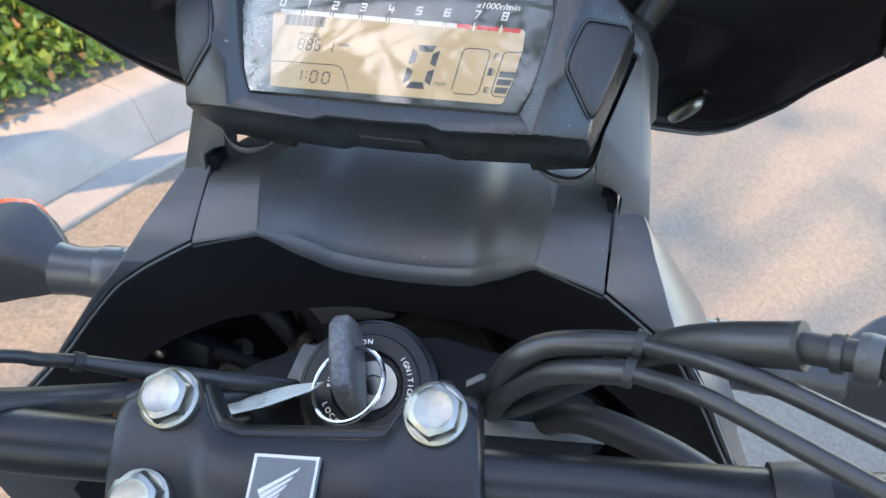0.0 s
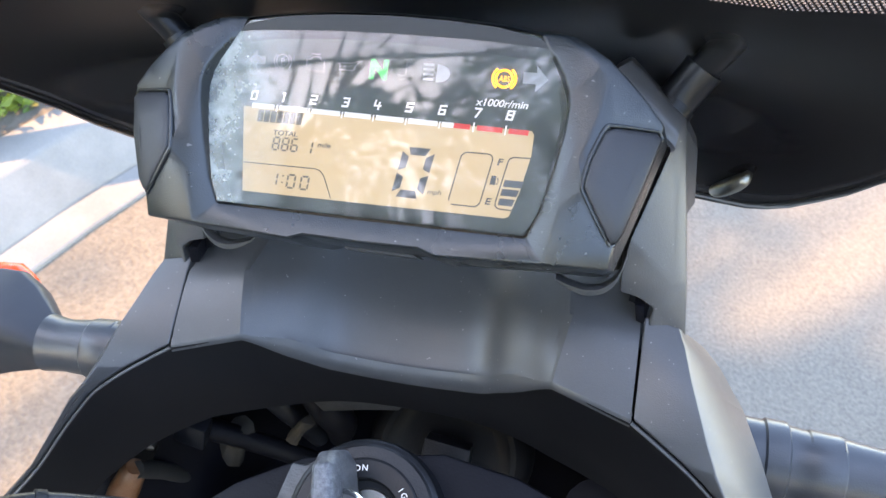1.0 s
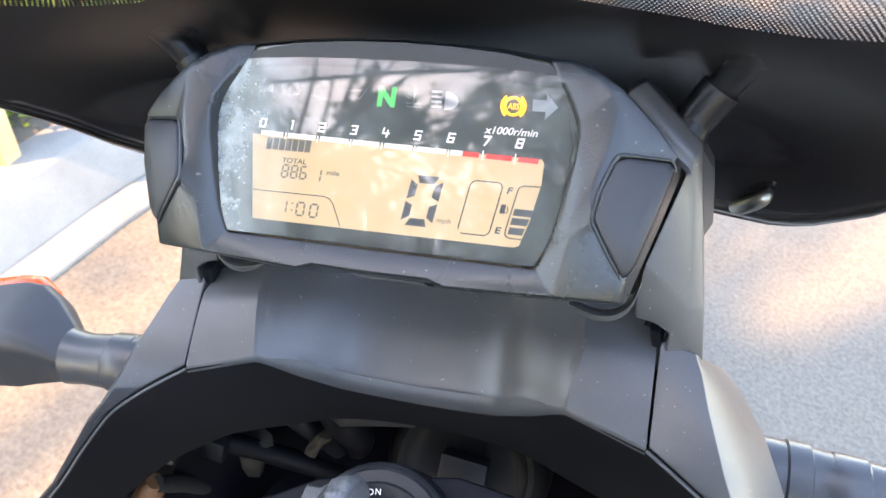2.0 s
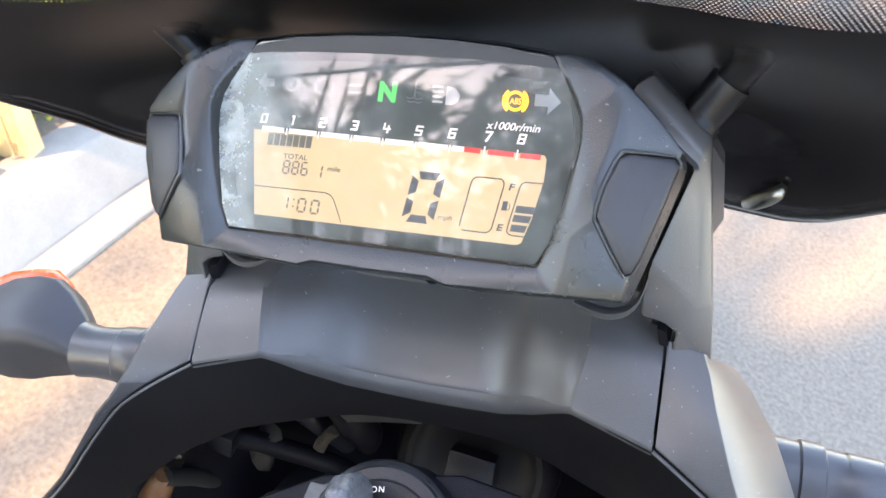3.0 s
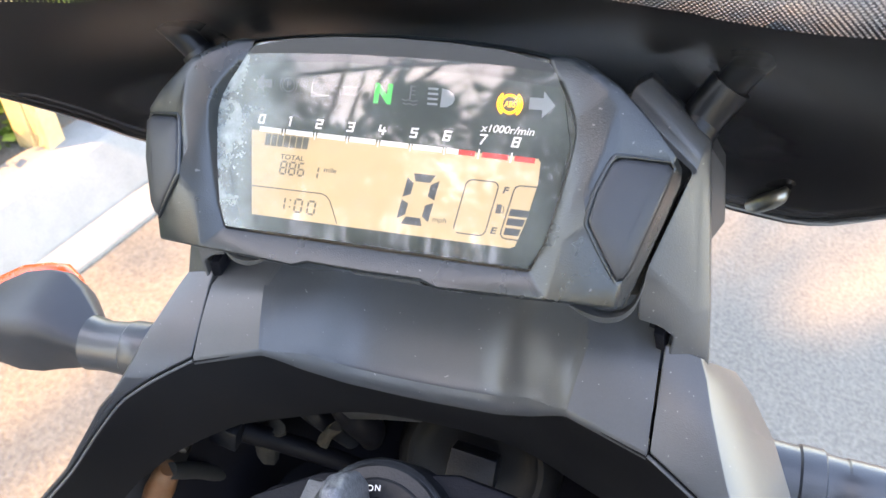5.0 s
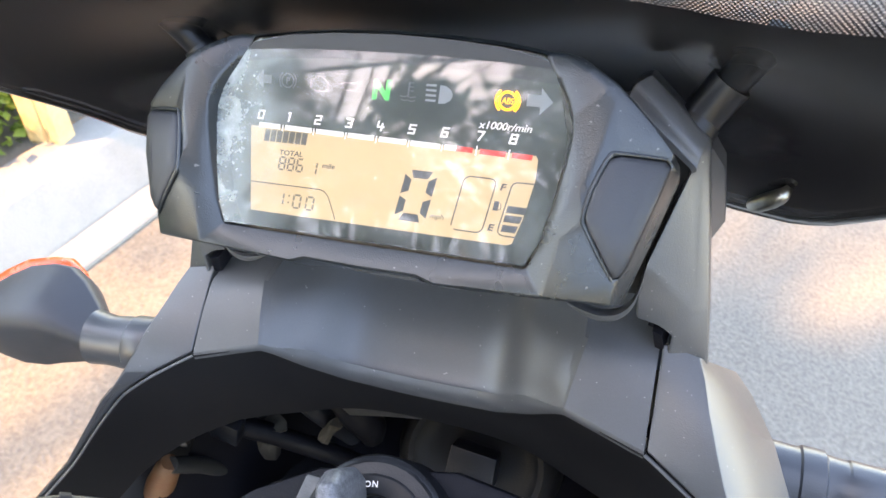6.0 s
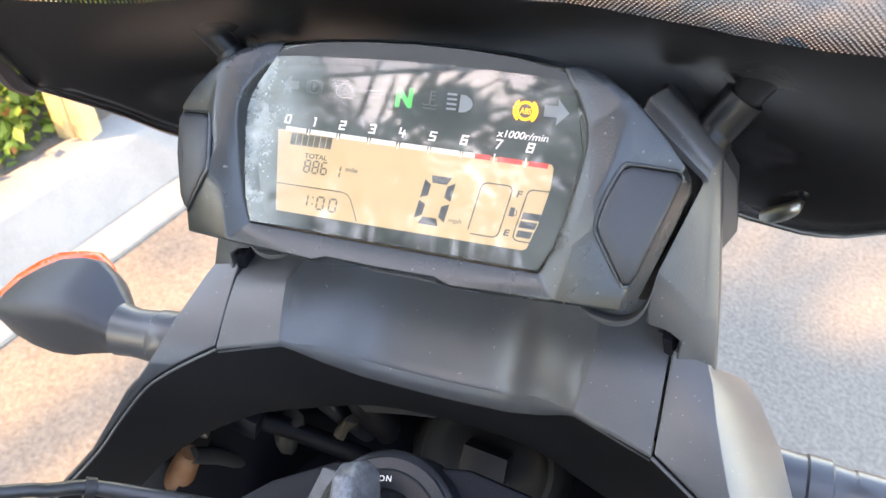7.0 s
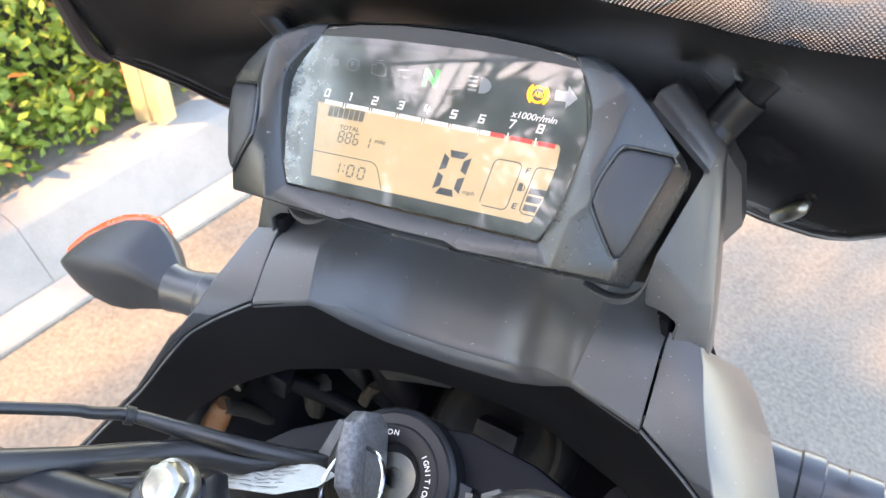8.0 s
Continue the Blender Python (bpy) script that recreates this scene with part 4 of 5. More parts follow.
# ---- windscreen ----
def screen_y(x, z):
    """The screen's sheet: leaning back and curving round at the sides (metres)."""
    recess = 0.022 * math.exp(-(((abs(x) - 0.10) / 0.06) ** 2) - ((z - 1.07) / 0.034) ** 2)
    return 0.42 - 0.65 * (z - 0.99) - 1.33 * x * x + recess


LOWER = [(0.0, 1.052), (0.05, 1.052), (0.085, 1.03), (0.103, 0.992), (0.117, 0.990), (0.130, 0.9925), (0.139, 0.995), (0.146, 1.0), (0.153, 1.0075), (0.160, 1.019), (0.167, 1.031), (0.173, 1.0455), (0.180, 1.060), (0.1875, 1.077)]
UPPER = [(0.0, 1.24), (0.05, 1.24), (0.08, 1.239), (0.094, 1.238), (0.105, 1.236), (0.116, 1.233), (0.124, 1.23), (0.130, 1.227), (0.136, 1.222), (0.141, 1.214), (0.146, 1.204), (0.151, 1.19), (0.157, 1.168), (0.166, 1.13)]
PRINT = [(0.0, 1.1205), (0.05, 1.1208), (0.075, 1.118), (0.1, 1.1152), (0.12, 1.1162), (0.14, 1.122), (0.19, 1.139)]


def print_edge(x):
    return float(np.interp(abs(x), [p[0] for p in PRINT], [p[1] for p in PRINT]))


def windscreen():
    low = [(-x, z) for x, z in LOWER[:0:-1]] + LOWER
    high = [(-x, z) for x, z in UPPER[:0:-1]] + UPPER
    n, m = len(low), 40
    bm_ = bmesh.new()
    uv = bm_.loops.layers.uv.new("print")
    grid = []
    for j in range(m):
        t = j / (m - 1)
        line = []
        for (x0, z0), (x1, z1) in zip(low, high):
            x, z = x0 + (x1 - x0) * t, z0 + (z1 - z0) * t
            line.append(bm_.verts.new((x, screen_y(x, z), z)))
        grid.append(line)
    for j in range(m - 1):
        for k in range(n - 1):
            bm_.faces.new([grid[j][k], grid[j][k + 1], grid[j + 1][k + 1], grid[j + 1][k]])
    for f in bm_.faces:
        for lp in f.loops:
            c = lp.vert.co
            across = c.x * (1 + 1.18 * c.x * c.x)
            lp[uv].uv = (across + 1.0, (c.z - print_edge(c.x)) * 1.193)
    ob = part("windscreen", bm_, [M["screen"], M["clear"], M["trim"]], bike, "windscreen printed black below, dissolving into dots above", sharp=60)
    so = ob.modifiers.new("thickness", "SOLIDIFY")
    so.thickness = 0.003
    so.offset = 1
    so.material_offset = 1
    so.material_offset_rim = 2
    return ob


screen = windscreen()


def on_screen(x, z, off=0.0):
    return Vector((x, screen_y(x, z) - off, z))


for s in (1, -1):
    edge = [on_screen(s * x, z, 0.001) for x, z in ((0.1875, 1.077), (0.1875, 1.085), (0.184, 1.094), (0.178, 1.106), (0.1715, 1.118), (0.166, 1.13))]
    part("edge_trim", tube(edge, [0.0028, 0.0042, 0.0042, 0.0036, 0.0032, 0.003], 10, 5), mat("brown_edge_trim", (0.035, 0.024, 0.022), 0.3, stain=0.3), screen, "dark brown glossy edge strip")

# rubber mounts of the screen, and a steel sliver in place of its glint
for s in (1, -1):
    path = [V(s * 93.5, 348, 1062.5), V(s * 98, 354.5, 1069), V(s * 106, 358.5, 1081)]
    mount = part("screen_mount", tube(path, [0.0070, 0.0074, 0.0076], 24, 5), M["paint"], bike, "black rubber sleeve of the screen mount")
    part("collar", tube([V(s * 95.4, 351.4, 1065.2), V(s * 97.2, 354, 1067.6)], 0.0082, 20, 1, False), M["paint"], mount)
    part("rod", tube([V(s * 105, 358.2, 1079.6), V(s * 111.5, 357.5, 1090), V(s * 118.5, 355, 1101)], 0.0058, 18, 4), M["paint"], mount, "dark mounting rod")
    glint_line = [V(s * 122, 386, 1006.5), V(s * 123, 384.8, 1008), V(s * 125.5, 382, 1011.5), V(s * 129, 379, 1016.4), V(s * 132.2, 378, 1020.2), on_screen(s * 0.1345, 1.0232, -0.003)]
    part("screen_glint", tube(glint_line, [0.0016, 0.0030, 0.0036, 0.0037, 0.0032, 0.0014], 16, 6), M["steel"], bike, "short steel sliver that stands for a glint on the screen")





# ---- turn signals ----
SIG_V, SIG_N = Vector((0, 0.643, 0.766)), Vector((0, 0.766, -0.643))
SIG_O = V(0, 327.3, 926.3)


def signal(s):
    def P(x, v, d):
        return SIG_O + Vector((s * x / 1000, 0, 0)) + SIG_V * (v / 1000) + SIG_N * (d / 1000)

    def oval(x, v, r, depth, d0=0.0, sides=22, squash=1.0):
        return [P(x, v + r * math.sin(a), d0 + depth * math.cos(a)) for a in (2 * math.pi * k / sides for k in range(sides))]

    def keel(x, v, r, depth, d0=0.0, sides=28):
        """As oval, with a soft ridge along the side that faces the rider."""
        line = []
        for k in range(sides):
            a = 2 * math.pi * k / sides
            c = math.cos(a)
            line.append(P(x, v + r * math.sin(a), d0 + depth * (c if c > 0 else -1.12 * (1 - abs(math.sin(a + 0.0)) ** 1.35))))
        return line

    body = loft([keel(*q) for q in ((208, -20, 9, 7, 0), (214, -20, 13, 10, -1), (219, -19.5, 16, 13, 0), (226, -17.5, 19.5, 16, 2), (235, -15, 24.5, 20, 4), (247, -13, 29.5, 23, 5), (260, -15, 31.5, 23, 6), (278, -18, 30.5, 22, 6), (295, -21.5, 25.5, 19, 6), (310, -24.5, 18.5, 14, 5), (321, -26.5, 10, 8, 4), (327, -27.5, 2.5, 2, 3))])
    ob = part("turn_signal", body, M["signal"], bike, "black turn signal with an orange lens on a short stalk", sharp=60)
    lens_ = loft([oval(*q) for q in ((233, -15.6, 18.8, 5, 11), (239, -13.6, 22.8, 8, 12), (247, -11.8, 26.8, 10, 14), (258, -10.8, 30.2, 12, 17), (272, -12.4, 31.0, 12, 17), (290, -15.6, 30.0, 11, 16), (306, -19.4, 25.2, 9, 15), (320, -23.0, 18.0, 6, 12), (330, -25.8, 9, 3, 9))])
    part("signal_lens", lens_, M["orange_lens"], ob, "translucent orange lens", sharp=60)
    stalk = loft([oval(*q) for q in ((142, -17, 17.6, 14.5, 0), (157, -18, 17.4, 14, 0), (158, -18, 18.4, 15, 0), (167, -18.5, 18.4, 15, 0), (168, -18.5, 17.0, 13.6, 0), (176, -19, 16.6, 13.4, 0), (177, -19, 17.2, 13.8, 0), (190, -19.4, 16.8, 13.6, 0), (191, -19.4, 15.8, 13, 0), (206, -20, 14.6, 12, -1), (218, -20, 16.2, 13, -1), (221, -20, 12, 9, -1))])
    part("stalk", stalk, M["stalk"], ob, "ribbed rubber stalk", sharp=30)


mirrored(signal)

# ---- steering: clamp, bar, ignition lock ----
bar_line = [G(*q) for q in ((-330, -8, 112), (-240, -16, 96), (-160, -25, 76), (-98, -32, 61), (-70, -34.5, 54), (0, -42, 51), (60, -48.6, 51), (110, -54, 52), (160, -59.5, 57), (250, -68, 78), (330, -77, 95))]
handlebar = part("handlebar", tube(bar_line, 0.0112, 24, 8), M["paint"], bike, "black painted tubular handlebar")


def clamp_profile(y0, y1, top, r, n=10):
    """Upper clamp over the bar, as seen along the bar."""
    pts = [(y0, 49), (y0, top - 8), (y0 + 3, top - 2)]
    mid, half = (y0 + y1) / 2, (y1 - y0) / 2 - 5
    pts += [(mid + half * math.cos(a), top - 2 + 4.5 * math.sin(a)) for a in [math.pi - math.pi * k / n for k in range(n + 1)]]
    pts += [(y1 - 3, top - 2), (y1, top - 8), (y1, 49)]
    return pts


secs = []
for x, y1, top in ((-76, -16, 60), (-74.5, -13, 63.4), (-70, -11, 64), (-48, -10, 64), (-44.5, -11, 64.4), (-42, -17, 65), (-38, -24, 66), (-30, -27, 66), (14, -29.5, 66), (20, -29, 65.6), (24, -23, 64.6), (27, -19.5, 64), (48, -19.5, 64), (51, -21, 63.4), (52.5, -24, 60)):
    secs.append([G(x, y, z) for y, z in clamp_profile(-62 - 0.10 * (x + 58), y1, top, 13)])
clamp = part("bar_clamp", round_edges(loft(secs), 0.0008, 30, 2), M["paint"], bike, "black cast handlebar clamp with four plated bolts", sharp=35)


def bolt(x, y):
    top = 67.5
    head = [ring_points(G, x, y, r, z, 40) for r, z in ((10.9, top - 3.5), (10.9, top + 0.2), (10.5, top + 1.1), (9.4, top + 1.8))]
    part("bolt", loft(head), M["steel"], clamp, "zinc plated flange bolt", sharp=30)
    secs_ = []
    for round_, r, z in ((0.0, 9.6, top + 1.4), (0.0, 9.5, top + 4.6), (0.45, 8.6, top + 6.2), (1.0, 6.4, top + 7.2), (1.0, 5.4, top + 6.9)):
        line = []
        for k in range(36):
            a = 2 * math.pi * k / 36
            flat_ = math.cos(math.pi / 6) / math.cos((a % (math.pi / 3)) - math.pi / 6)
            line.append((r * (flat_ + (1 - flat_) * round_), a + 0.3))
        secs_.append([G(x + q * math.cos(a), y + q * math.sin(a), z) for q, a in line])
    part("bolt_head", loft(secs_), M["steel"], clamp, "plated hexagon head", sharp=20)


for x, y in ((-55, -19), (37.5, -28), (-60.5, -53), (31.5, -66)):
    bolt(x, y)

# wing badge on the clamp: plain framed plate with a simple wing shape
part("badge", slab([(-23.5, -58), (-2, -60), (0.5, -41.5), (-21, -39.5)], G, 69.5, 72.4), M["silver"], clamp, "small square silver framed badge")
part("badge_face", slab([(-22.4, -57), (-3, -58.8), (-0.6, -42.5), (-20, -40.6)], G, 72.0, 72.7), M["badge"], clamp)
for k in range(5):
    part("badge_wing", slab([(-19 + 0.6 * k, -51 - 1.6 * k), (-5.5 - 2.0 * k, -44.6 - 2.5 * k), (-6.5 - 2.0 * k, -45.9 - 2.5 * k), (-18.5 + 0.6 * k, -52.4 - 1.6 * k)], G, 72.6, 73.0), M["silver"], clamp)

# ignition lock
lock = part("ignition_lock", turned(G, 0, 0, ((30, -32), (30, -5), (29.5, -2.6), (28, -1.4), (23.6, -0.9), (23.4, -0.4), (22.6, 0), (16.0, 0), (15.4, -0.6), (15.0, -3.2), (12.5, -3.6))), mat("lock_dial_black", (0.007, 0.007, 0.008), 0.38, spec=0.3, grain=0.2, stain=0.3, stain_size=0.01), bike, "black ignition lock with white lettering", sharp=25)
part("lock_collar", turned(G, 0, 0, ((31.5, -32), (31.5, -6), (30.8, -3.6), (29, -2.2), (24.2, -1.6), (24.0, -4), (24, -32))), M["paint"], lock, "dark grey collar")
for a0, r1, w in ((-8, 36.5, 15), (158, 38, 19)):
    a = radians(a0)
    ca, sa = math.cos(a), math.sin(a)
    ear = [(24, -w), (r1 - 6, -w * 0.55), (r1, -w * 0.5), (r1, w * 0.5), (r1 - 6, w * 0.55), (24, w)]
    part("lock_ear", round_edges(slab([(x * ca - y * sa, x * sa + y * ca) for x, y in ear], G, -22, -7), 0.0012), M["bay_metal"] if a0 > 0 else M["paint"], lock, "cast mounting ear")
part("ear_edge", slab([(34.5, -10.5), (37.6, -10.5), (37.6, 0), (34.5, 0)], G, -14, -6.4), M["alloy"], lock, "bare worn metal edge")
part("lock_barrel", turned(G, 2.0, 0.6, ((11.5, -8), (11.5, -3.0), (10.8, -2.2), (4.6, -2.2), (4.3, -3.6))), M["steel"], lock, "bare metal lock barrel")
for text, mid, r, step in (("IGNITION", 8, 19.2, 7.6), ("ON", 91, 19.6, 9), ("LOCK", 216, 19.4, 9), ("PUSH", 164, 16.6, 9)):
    n = len(text)
    for k, ch in enumerate(text):
        flip = mid > 180
        a = radians(mid + (n - 1) / 2 * step - k * step) if not flip else radians(mid - (n - 1) / 2 * step + k * step)
        letters("lock_letter", ch, G, r * math.cos(a), r * math.sin(a), 0.05, 2.3 if text != "PUSH" else 1.8, M["print"], lock, spin=a - math.pi / 2 + (math.pi if flip else 0), bold=0.0, label="white letter on the lock dial")

# ---- key with ring and paper tag ----
key = new("key")
key.matrix_world = BIKE
tagged(key, "black-headed ignition key with steel ring and white paper tag", "key")


def K(x, y, z):
    """The key's frame: y along the slot, z out of the lock."""
    a = radians(4)
    return G(-4.5 + x * math.cos(a) - y * math.sin(a), 4 + x * math.sin(a) + y * math.cos(a), z)


prof = [(-19, 5), (-17, 24), (-12, 33), (2, 36), (14, 34), (19, 27), (21, 12), (18, 4), (4, 1), (-8, 1)]
secs = [[K(x, -1 + (y + 1) * k, 4 + (z - 4) * k) for y, z in prof] for x, k in ((-4.6, 0.88), (-3.8, 0.97), (-2, 1.0), (2, 1.0), (3.8, 0.97), (4.6, 0.88))]
head = part("key_head", round_edges(loft(secs), 0.0012, 30, 2), M["key_head"], key, "scuffed black key head", sharp=40)
part("key_groove", slab([(-14, 22), (8, 26), (8, 27), (-14, 23)], lambda y, z, h: K(h, y, z), 4.5, 5.0), M["rim"], head)
part("key_blade", slab([(-4, -6), (4, -6), (4, 6), (-4, 6)], lambda y, z, h: K(h, y, z), -1.2, 1.2), M["steel"], key, "steel key blade")
c0 = G(-1.5, -6.7, 28.5)
ra, rb = (SX * 0.93 + AXIS * 0.37).normalized(), (SY * 0.96 - AXIS * 0.27).normalized()
loop = [c0 + (ra * math.cos(a) + rb * math.sin(a)) * 0.0165 + AXIS * (0.0006 * math.sin(a * 0.5)) for a in (2 * math.pi * k / 48 for k in range(49))]
part("key_ring", tube(loop, 0.0010, 8, 1, False), M["chrome"], key, "bright steel split ring")
tag_rows = []
for k in range(25):
    t = k / 24
    x, far, near = -13 - 72 * t, G(-12 - 90 * t, 2.5 - 9 * t, 10 - 27 * t), G(-17 - 70 * t, -14 - 2 * t, 40 - 38 * t)
    mid_ = far.lerp(near, 0.5)
    grip = 0.35 + 0.65 * min(1.0, t * 4.5)
    far, near = mid_.lerp(far, grip), mid_.lerp(near, grip)
    nrm_ = (near - far).cross(G(-84, -6.5, -11) - G(-12, 1.5, 12)).normalized()
    crease = nrm_ * (0.0008 * math.sin(17 * t) + 0.0005 * math.sin(41 * t))
    mid_ = mid_ + crease
    tag_rows.append([far, mid_, near, near + nrm_ * 0.0004, mid_ + nrm_ * 0.0004, far + nrm_ * 0.0004])
tag = part("paper_tag", loft(tag_rows), M["paper"], key, "creased white paper tag with faint writing", sharp=60)
line_rng = random.Random(5)
for f in (0.16, 0.3, 0.44, 0.58, 0.72, 0.86):
    i0 = 6 + line_rng.randint(0, 2)
    while i0 < 20:
        i1 = min(22, i0 + line_rng.randint(2, 6))
        for face in (0, 3):  # both faces of the tag
            top_, low_ = [], []
            for i in range(i0, i1 + 1):
                far_, near_ = (tag_rows[i][0], tag_rows[i][2]) if face == 0 else (tag_rows[i][5], tag_rows[i][3])
                out_ = (tag_rows[i][5] - tag_rows[i][0]).normalized() * (0.0004 if face else -0.0004)
                bow = (tag_rows[i][1] - (tag_rows[i][0] + tag_rows[i][2]) * 0.5) * (1 - abs(2 * f - 1))
                top_.append(far_.lerp(near_, f - 0.012) + out_ + bow)
                low_.append(far_.lerp(near_, f + 0.012) + out_ + bow)
            n = len(top_)
            part("writing", from_lists(top_ + low_, [[k, k + 1, n + k + 1, n + k] for k in range(n - 1)]), M["segment_pale"], tag, "bar of faint writing", smooth=False)
        i0 = i1 + 1


# ---- cables and hoses ----
def hose(name, pts, radii, material, label, parent=None):
    return part(name, tube([V(*p) for p in pts], [r / 1000 for r in radii], 18, 8), material, parent or bike, label)


c1 = hose("cable", [(50, 262, 918), (53, 240, 948), (57.5, 222, 975), (64, 216, 994), (75, 216.5, 1003.5), (90, 214, 1010.5), (106, 213, 1013.5)], [4.7, 4.7, 4.7, 4.7, 4.6, 4.5, 4.5], M["cable"], "black throttle cable in a thick sleeve")
hose("sleeve_end", [(104.5, 213.4, 1013.4), (107.5, 212.6, 1013.5)], [5.4, 5.2], M["rubber"], "rubber sleeve end", c1)
hose("inner_cable", [(105, 213.2, 1013.6), (118, 204, 1020.5), (130, 195.5, 1026), (147, 186, 1029), (180, 165, 1032), (220, 140, 1036)], [3.2] * 6, M["cable"], "thin black cable", c1)
c2 = hose("cable", [(48, 254, 908), (54, 236, 938), (58, 223, 961), (64, 215.5, 979), (75, 212, 993), (89, 207.5, 1003), (103, 203, 1010)], [4.5] * 7, M["cable"], "black throttle cable in a thick sleeve")
hose("sleeve_end", [(101.5, 203.3, 1010), (104.6, 202.6, 1010)], [5.3, 5.1], M["rubber"], "rubber sleeve end", c2)
hose("inner_cable", [(102, 203.3, 1010), (111, 197, 1014.5), (119, 191, 1019), (131, 184, 1021), (152, 170, 1023), (185, 148, 1026)], [3.1] * 6, M["cable"], "thin black cable", c2)
c3 = hose("brake_hose", [(46, 262, 905), (54, 240, 934), (67, 226, 957), (86, 220, 981), (104, 216, 1003), (118, 211, 1018), (132, 204.5, 1028), (148.5, 197.5, 1037.4)], [4.2, 4.2, 4.2, 4.2, 4.4, 6.0, 7.0, 7.3], M["cable"], "black hose with a fat rubber boot")
hose("boot_end", [(147.8, 197.8, 1037), (149.2, 197.2, 1037.8)], [7.6, 7.4], M["rubber"], "cut rubber boot end", c3)
hose("hose_fitting", [(147, 198, 1036.6), (160, 192.5, 1041), (167, 189.5, 1043), (171, 187.6, 1044.4), (177, 184.6, 1046.4), (190, 178, 1050)], [4.8, 4.8, 5.0, 6.8, 6.2, 6.6], M["rubber"], "ribbed hose fitting", c3)
hose("fitting_rib", [(155.8, 194.3, 1039.5), (158.6, 193.1, 1040.6)], [6.0, 6.0], M["cable"], "raised rib of the hose fitting", c3)
hose("fitting_nut", [(161.4, 191.9, 1041.5), (164, 190.8, 1042.2), (167, 189.5, 1043)], [7.0, 7.4, 7.0], M["bay_metal"], "dull metal nut of the hose fitting", c3)
hose("wide_hose", [(74, 246, 915), (79, 236, 938), (85, 226, 954), (94, 219, 963), (110, 212, 966), (128, 204, 966), (145, 193, 965), (165, 178, 962)], [6.4] * 8, M["rubber"], "broad soft black hose")
part("bar_band", tube([G(142, -57.6, 54.6), G(150, -58.4, 55.6), G(158, -59.2, 56.8)], [0.0128, 0.0134, 0.0128], 24, 3), M["rubber"], handlebar, "black band clamp on the bar")
cl = hose("clutch_cable", [(-200, 105, 1050), (-165, 140, 1030), (-128, 184, 991), (-121, 192, 982), (-113, 202, 971.5), (-90, 209, 963), (-60, 217, 955), (-32, 232, 938), (-22, 250, 910)], [2.6, 2.6, 2.7, 2.8, 3.0, 3.9, 3.9, 3.8, 3.6], M["cable"], "thin black clutch cable")
hose("sleeve_end", [(-114.2, 200.6, 973), (-111.6, 202.6, 970.6)], [4.3, 4.1], M["rubber"], "rubber sleeve end", cl)
hose("wiring_tube", [(-150, 100, 1040), (-125, 140, 1012), (-106, 170, 985), (-97, 190, 966), (-84, 204, 955), (-66, 214, 946), (-45, 230, 934), (-30, 252, 900)], [6.2] * 8, M["cable"], "thick black wiring tube")
hose("wiring_tube", [(-130, 170, 950), (-104, 190, 940), (-80, 204, 934), (-60, 218, 928), (-45, 236, 915)], [3.4] * 5, M["cable"], "black wiring tube")

# ---- inside the steering bay ----
# added shell and roof; their black stands for the shade in the bay
BAY = [(118, 330, 955), (128, 318, 930), (134, 300, 900), (140, 270, 880), (150, 240, 870), (166, 212, 850)]
bay_secs = []
for x, y, z in BAY:
    bay_secs.append([V(-x, y, z), V(-x * 0.96, y, 800), V(-x * 0.6, y - 4, 775), V(x * 0.6, y - 4, 775), V(x * 0.96, y, 800), V(x, y, z)])
front = [V(-86, 396, 965), V(-100, 398, 800), V(-60, 398, 775), V(60, 398, 775), V(100, 398, 800), V(86, 396, 965)]
bm = loft([front] + bay_secs, closed=False)
bm.faces.new([v for v in bm.verts][:6])
bay = part("bay_shade_shell", bm, M["dark"], bike, "added near-black shell standing for the shade inside the front cowl")
part("bay_shade_roof", from_lists([V(-118, 326, 962), V(118, 326, 962), V(86, 396, 966), V(-86, 396, 966)], [[0, 1, 2, 3]]), M["dark"], bay)


# nose of the fairing below the windscreen
nose_secs = []
for y, w, z in ((344, 84, 972), (360, 90, 982), (388, 92, 986), (425, 86, 968), (470, 72, 920), (505, 50, 862)):
    half = [(0, z + 6), (w * 0.4, z + 5), (w * 0.75, z + 1), (w * 0.95, z - 8), (w + 4, z - 24), (w + 9, z - 60), (w + 4, z - 110)]
    nose_secs.append([V(-x, y, h) for x, h in half[:0:-1]] + [V(x, y, h) for x, h in half])
nose = part("nose_fairing", loft(nose_secs, closed=False), M["silver_paint"], bike, "silver grey nose fairing mirrored in the dark screen", sharp=40)
thicken(nose, 0.0025)


def lamp_frame(x, y, z):
    n = Vector((0.05, -0.75, 0.66)).normalized()
    a = Vector((1, 0, 0)) - n * n.x
    a.normalize()
    b = n.cross(a)
    return V(9, 317, 866) + a * (x / 1000) + b * (y / 1000) + n * (z / 1000)


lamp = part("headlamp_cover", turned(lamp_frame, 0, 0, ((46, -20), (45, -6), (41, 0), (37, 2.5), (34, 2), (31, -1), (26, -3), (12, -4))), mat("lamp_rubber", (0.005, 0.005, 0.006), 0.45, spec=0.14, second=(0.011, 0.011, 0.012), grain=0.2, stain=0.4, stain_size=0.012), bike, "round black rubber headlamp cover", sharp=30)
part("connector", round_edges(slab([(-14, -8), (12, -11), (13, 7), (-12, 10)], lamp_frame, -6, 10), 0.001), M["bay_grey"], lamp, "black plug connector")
part("screw", turned(lamp_frame, 9, 36, ((1.6, 0), (1.6, 3), (0.8, 3.4)), 12), M["alloy"], lamp, "small bright screw")
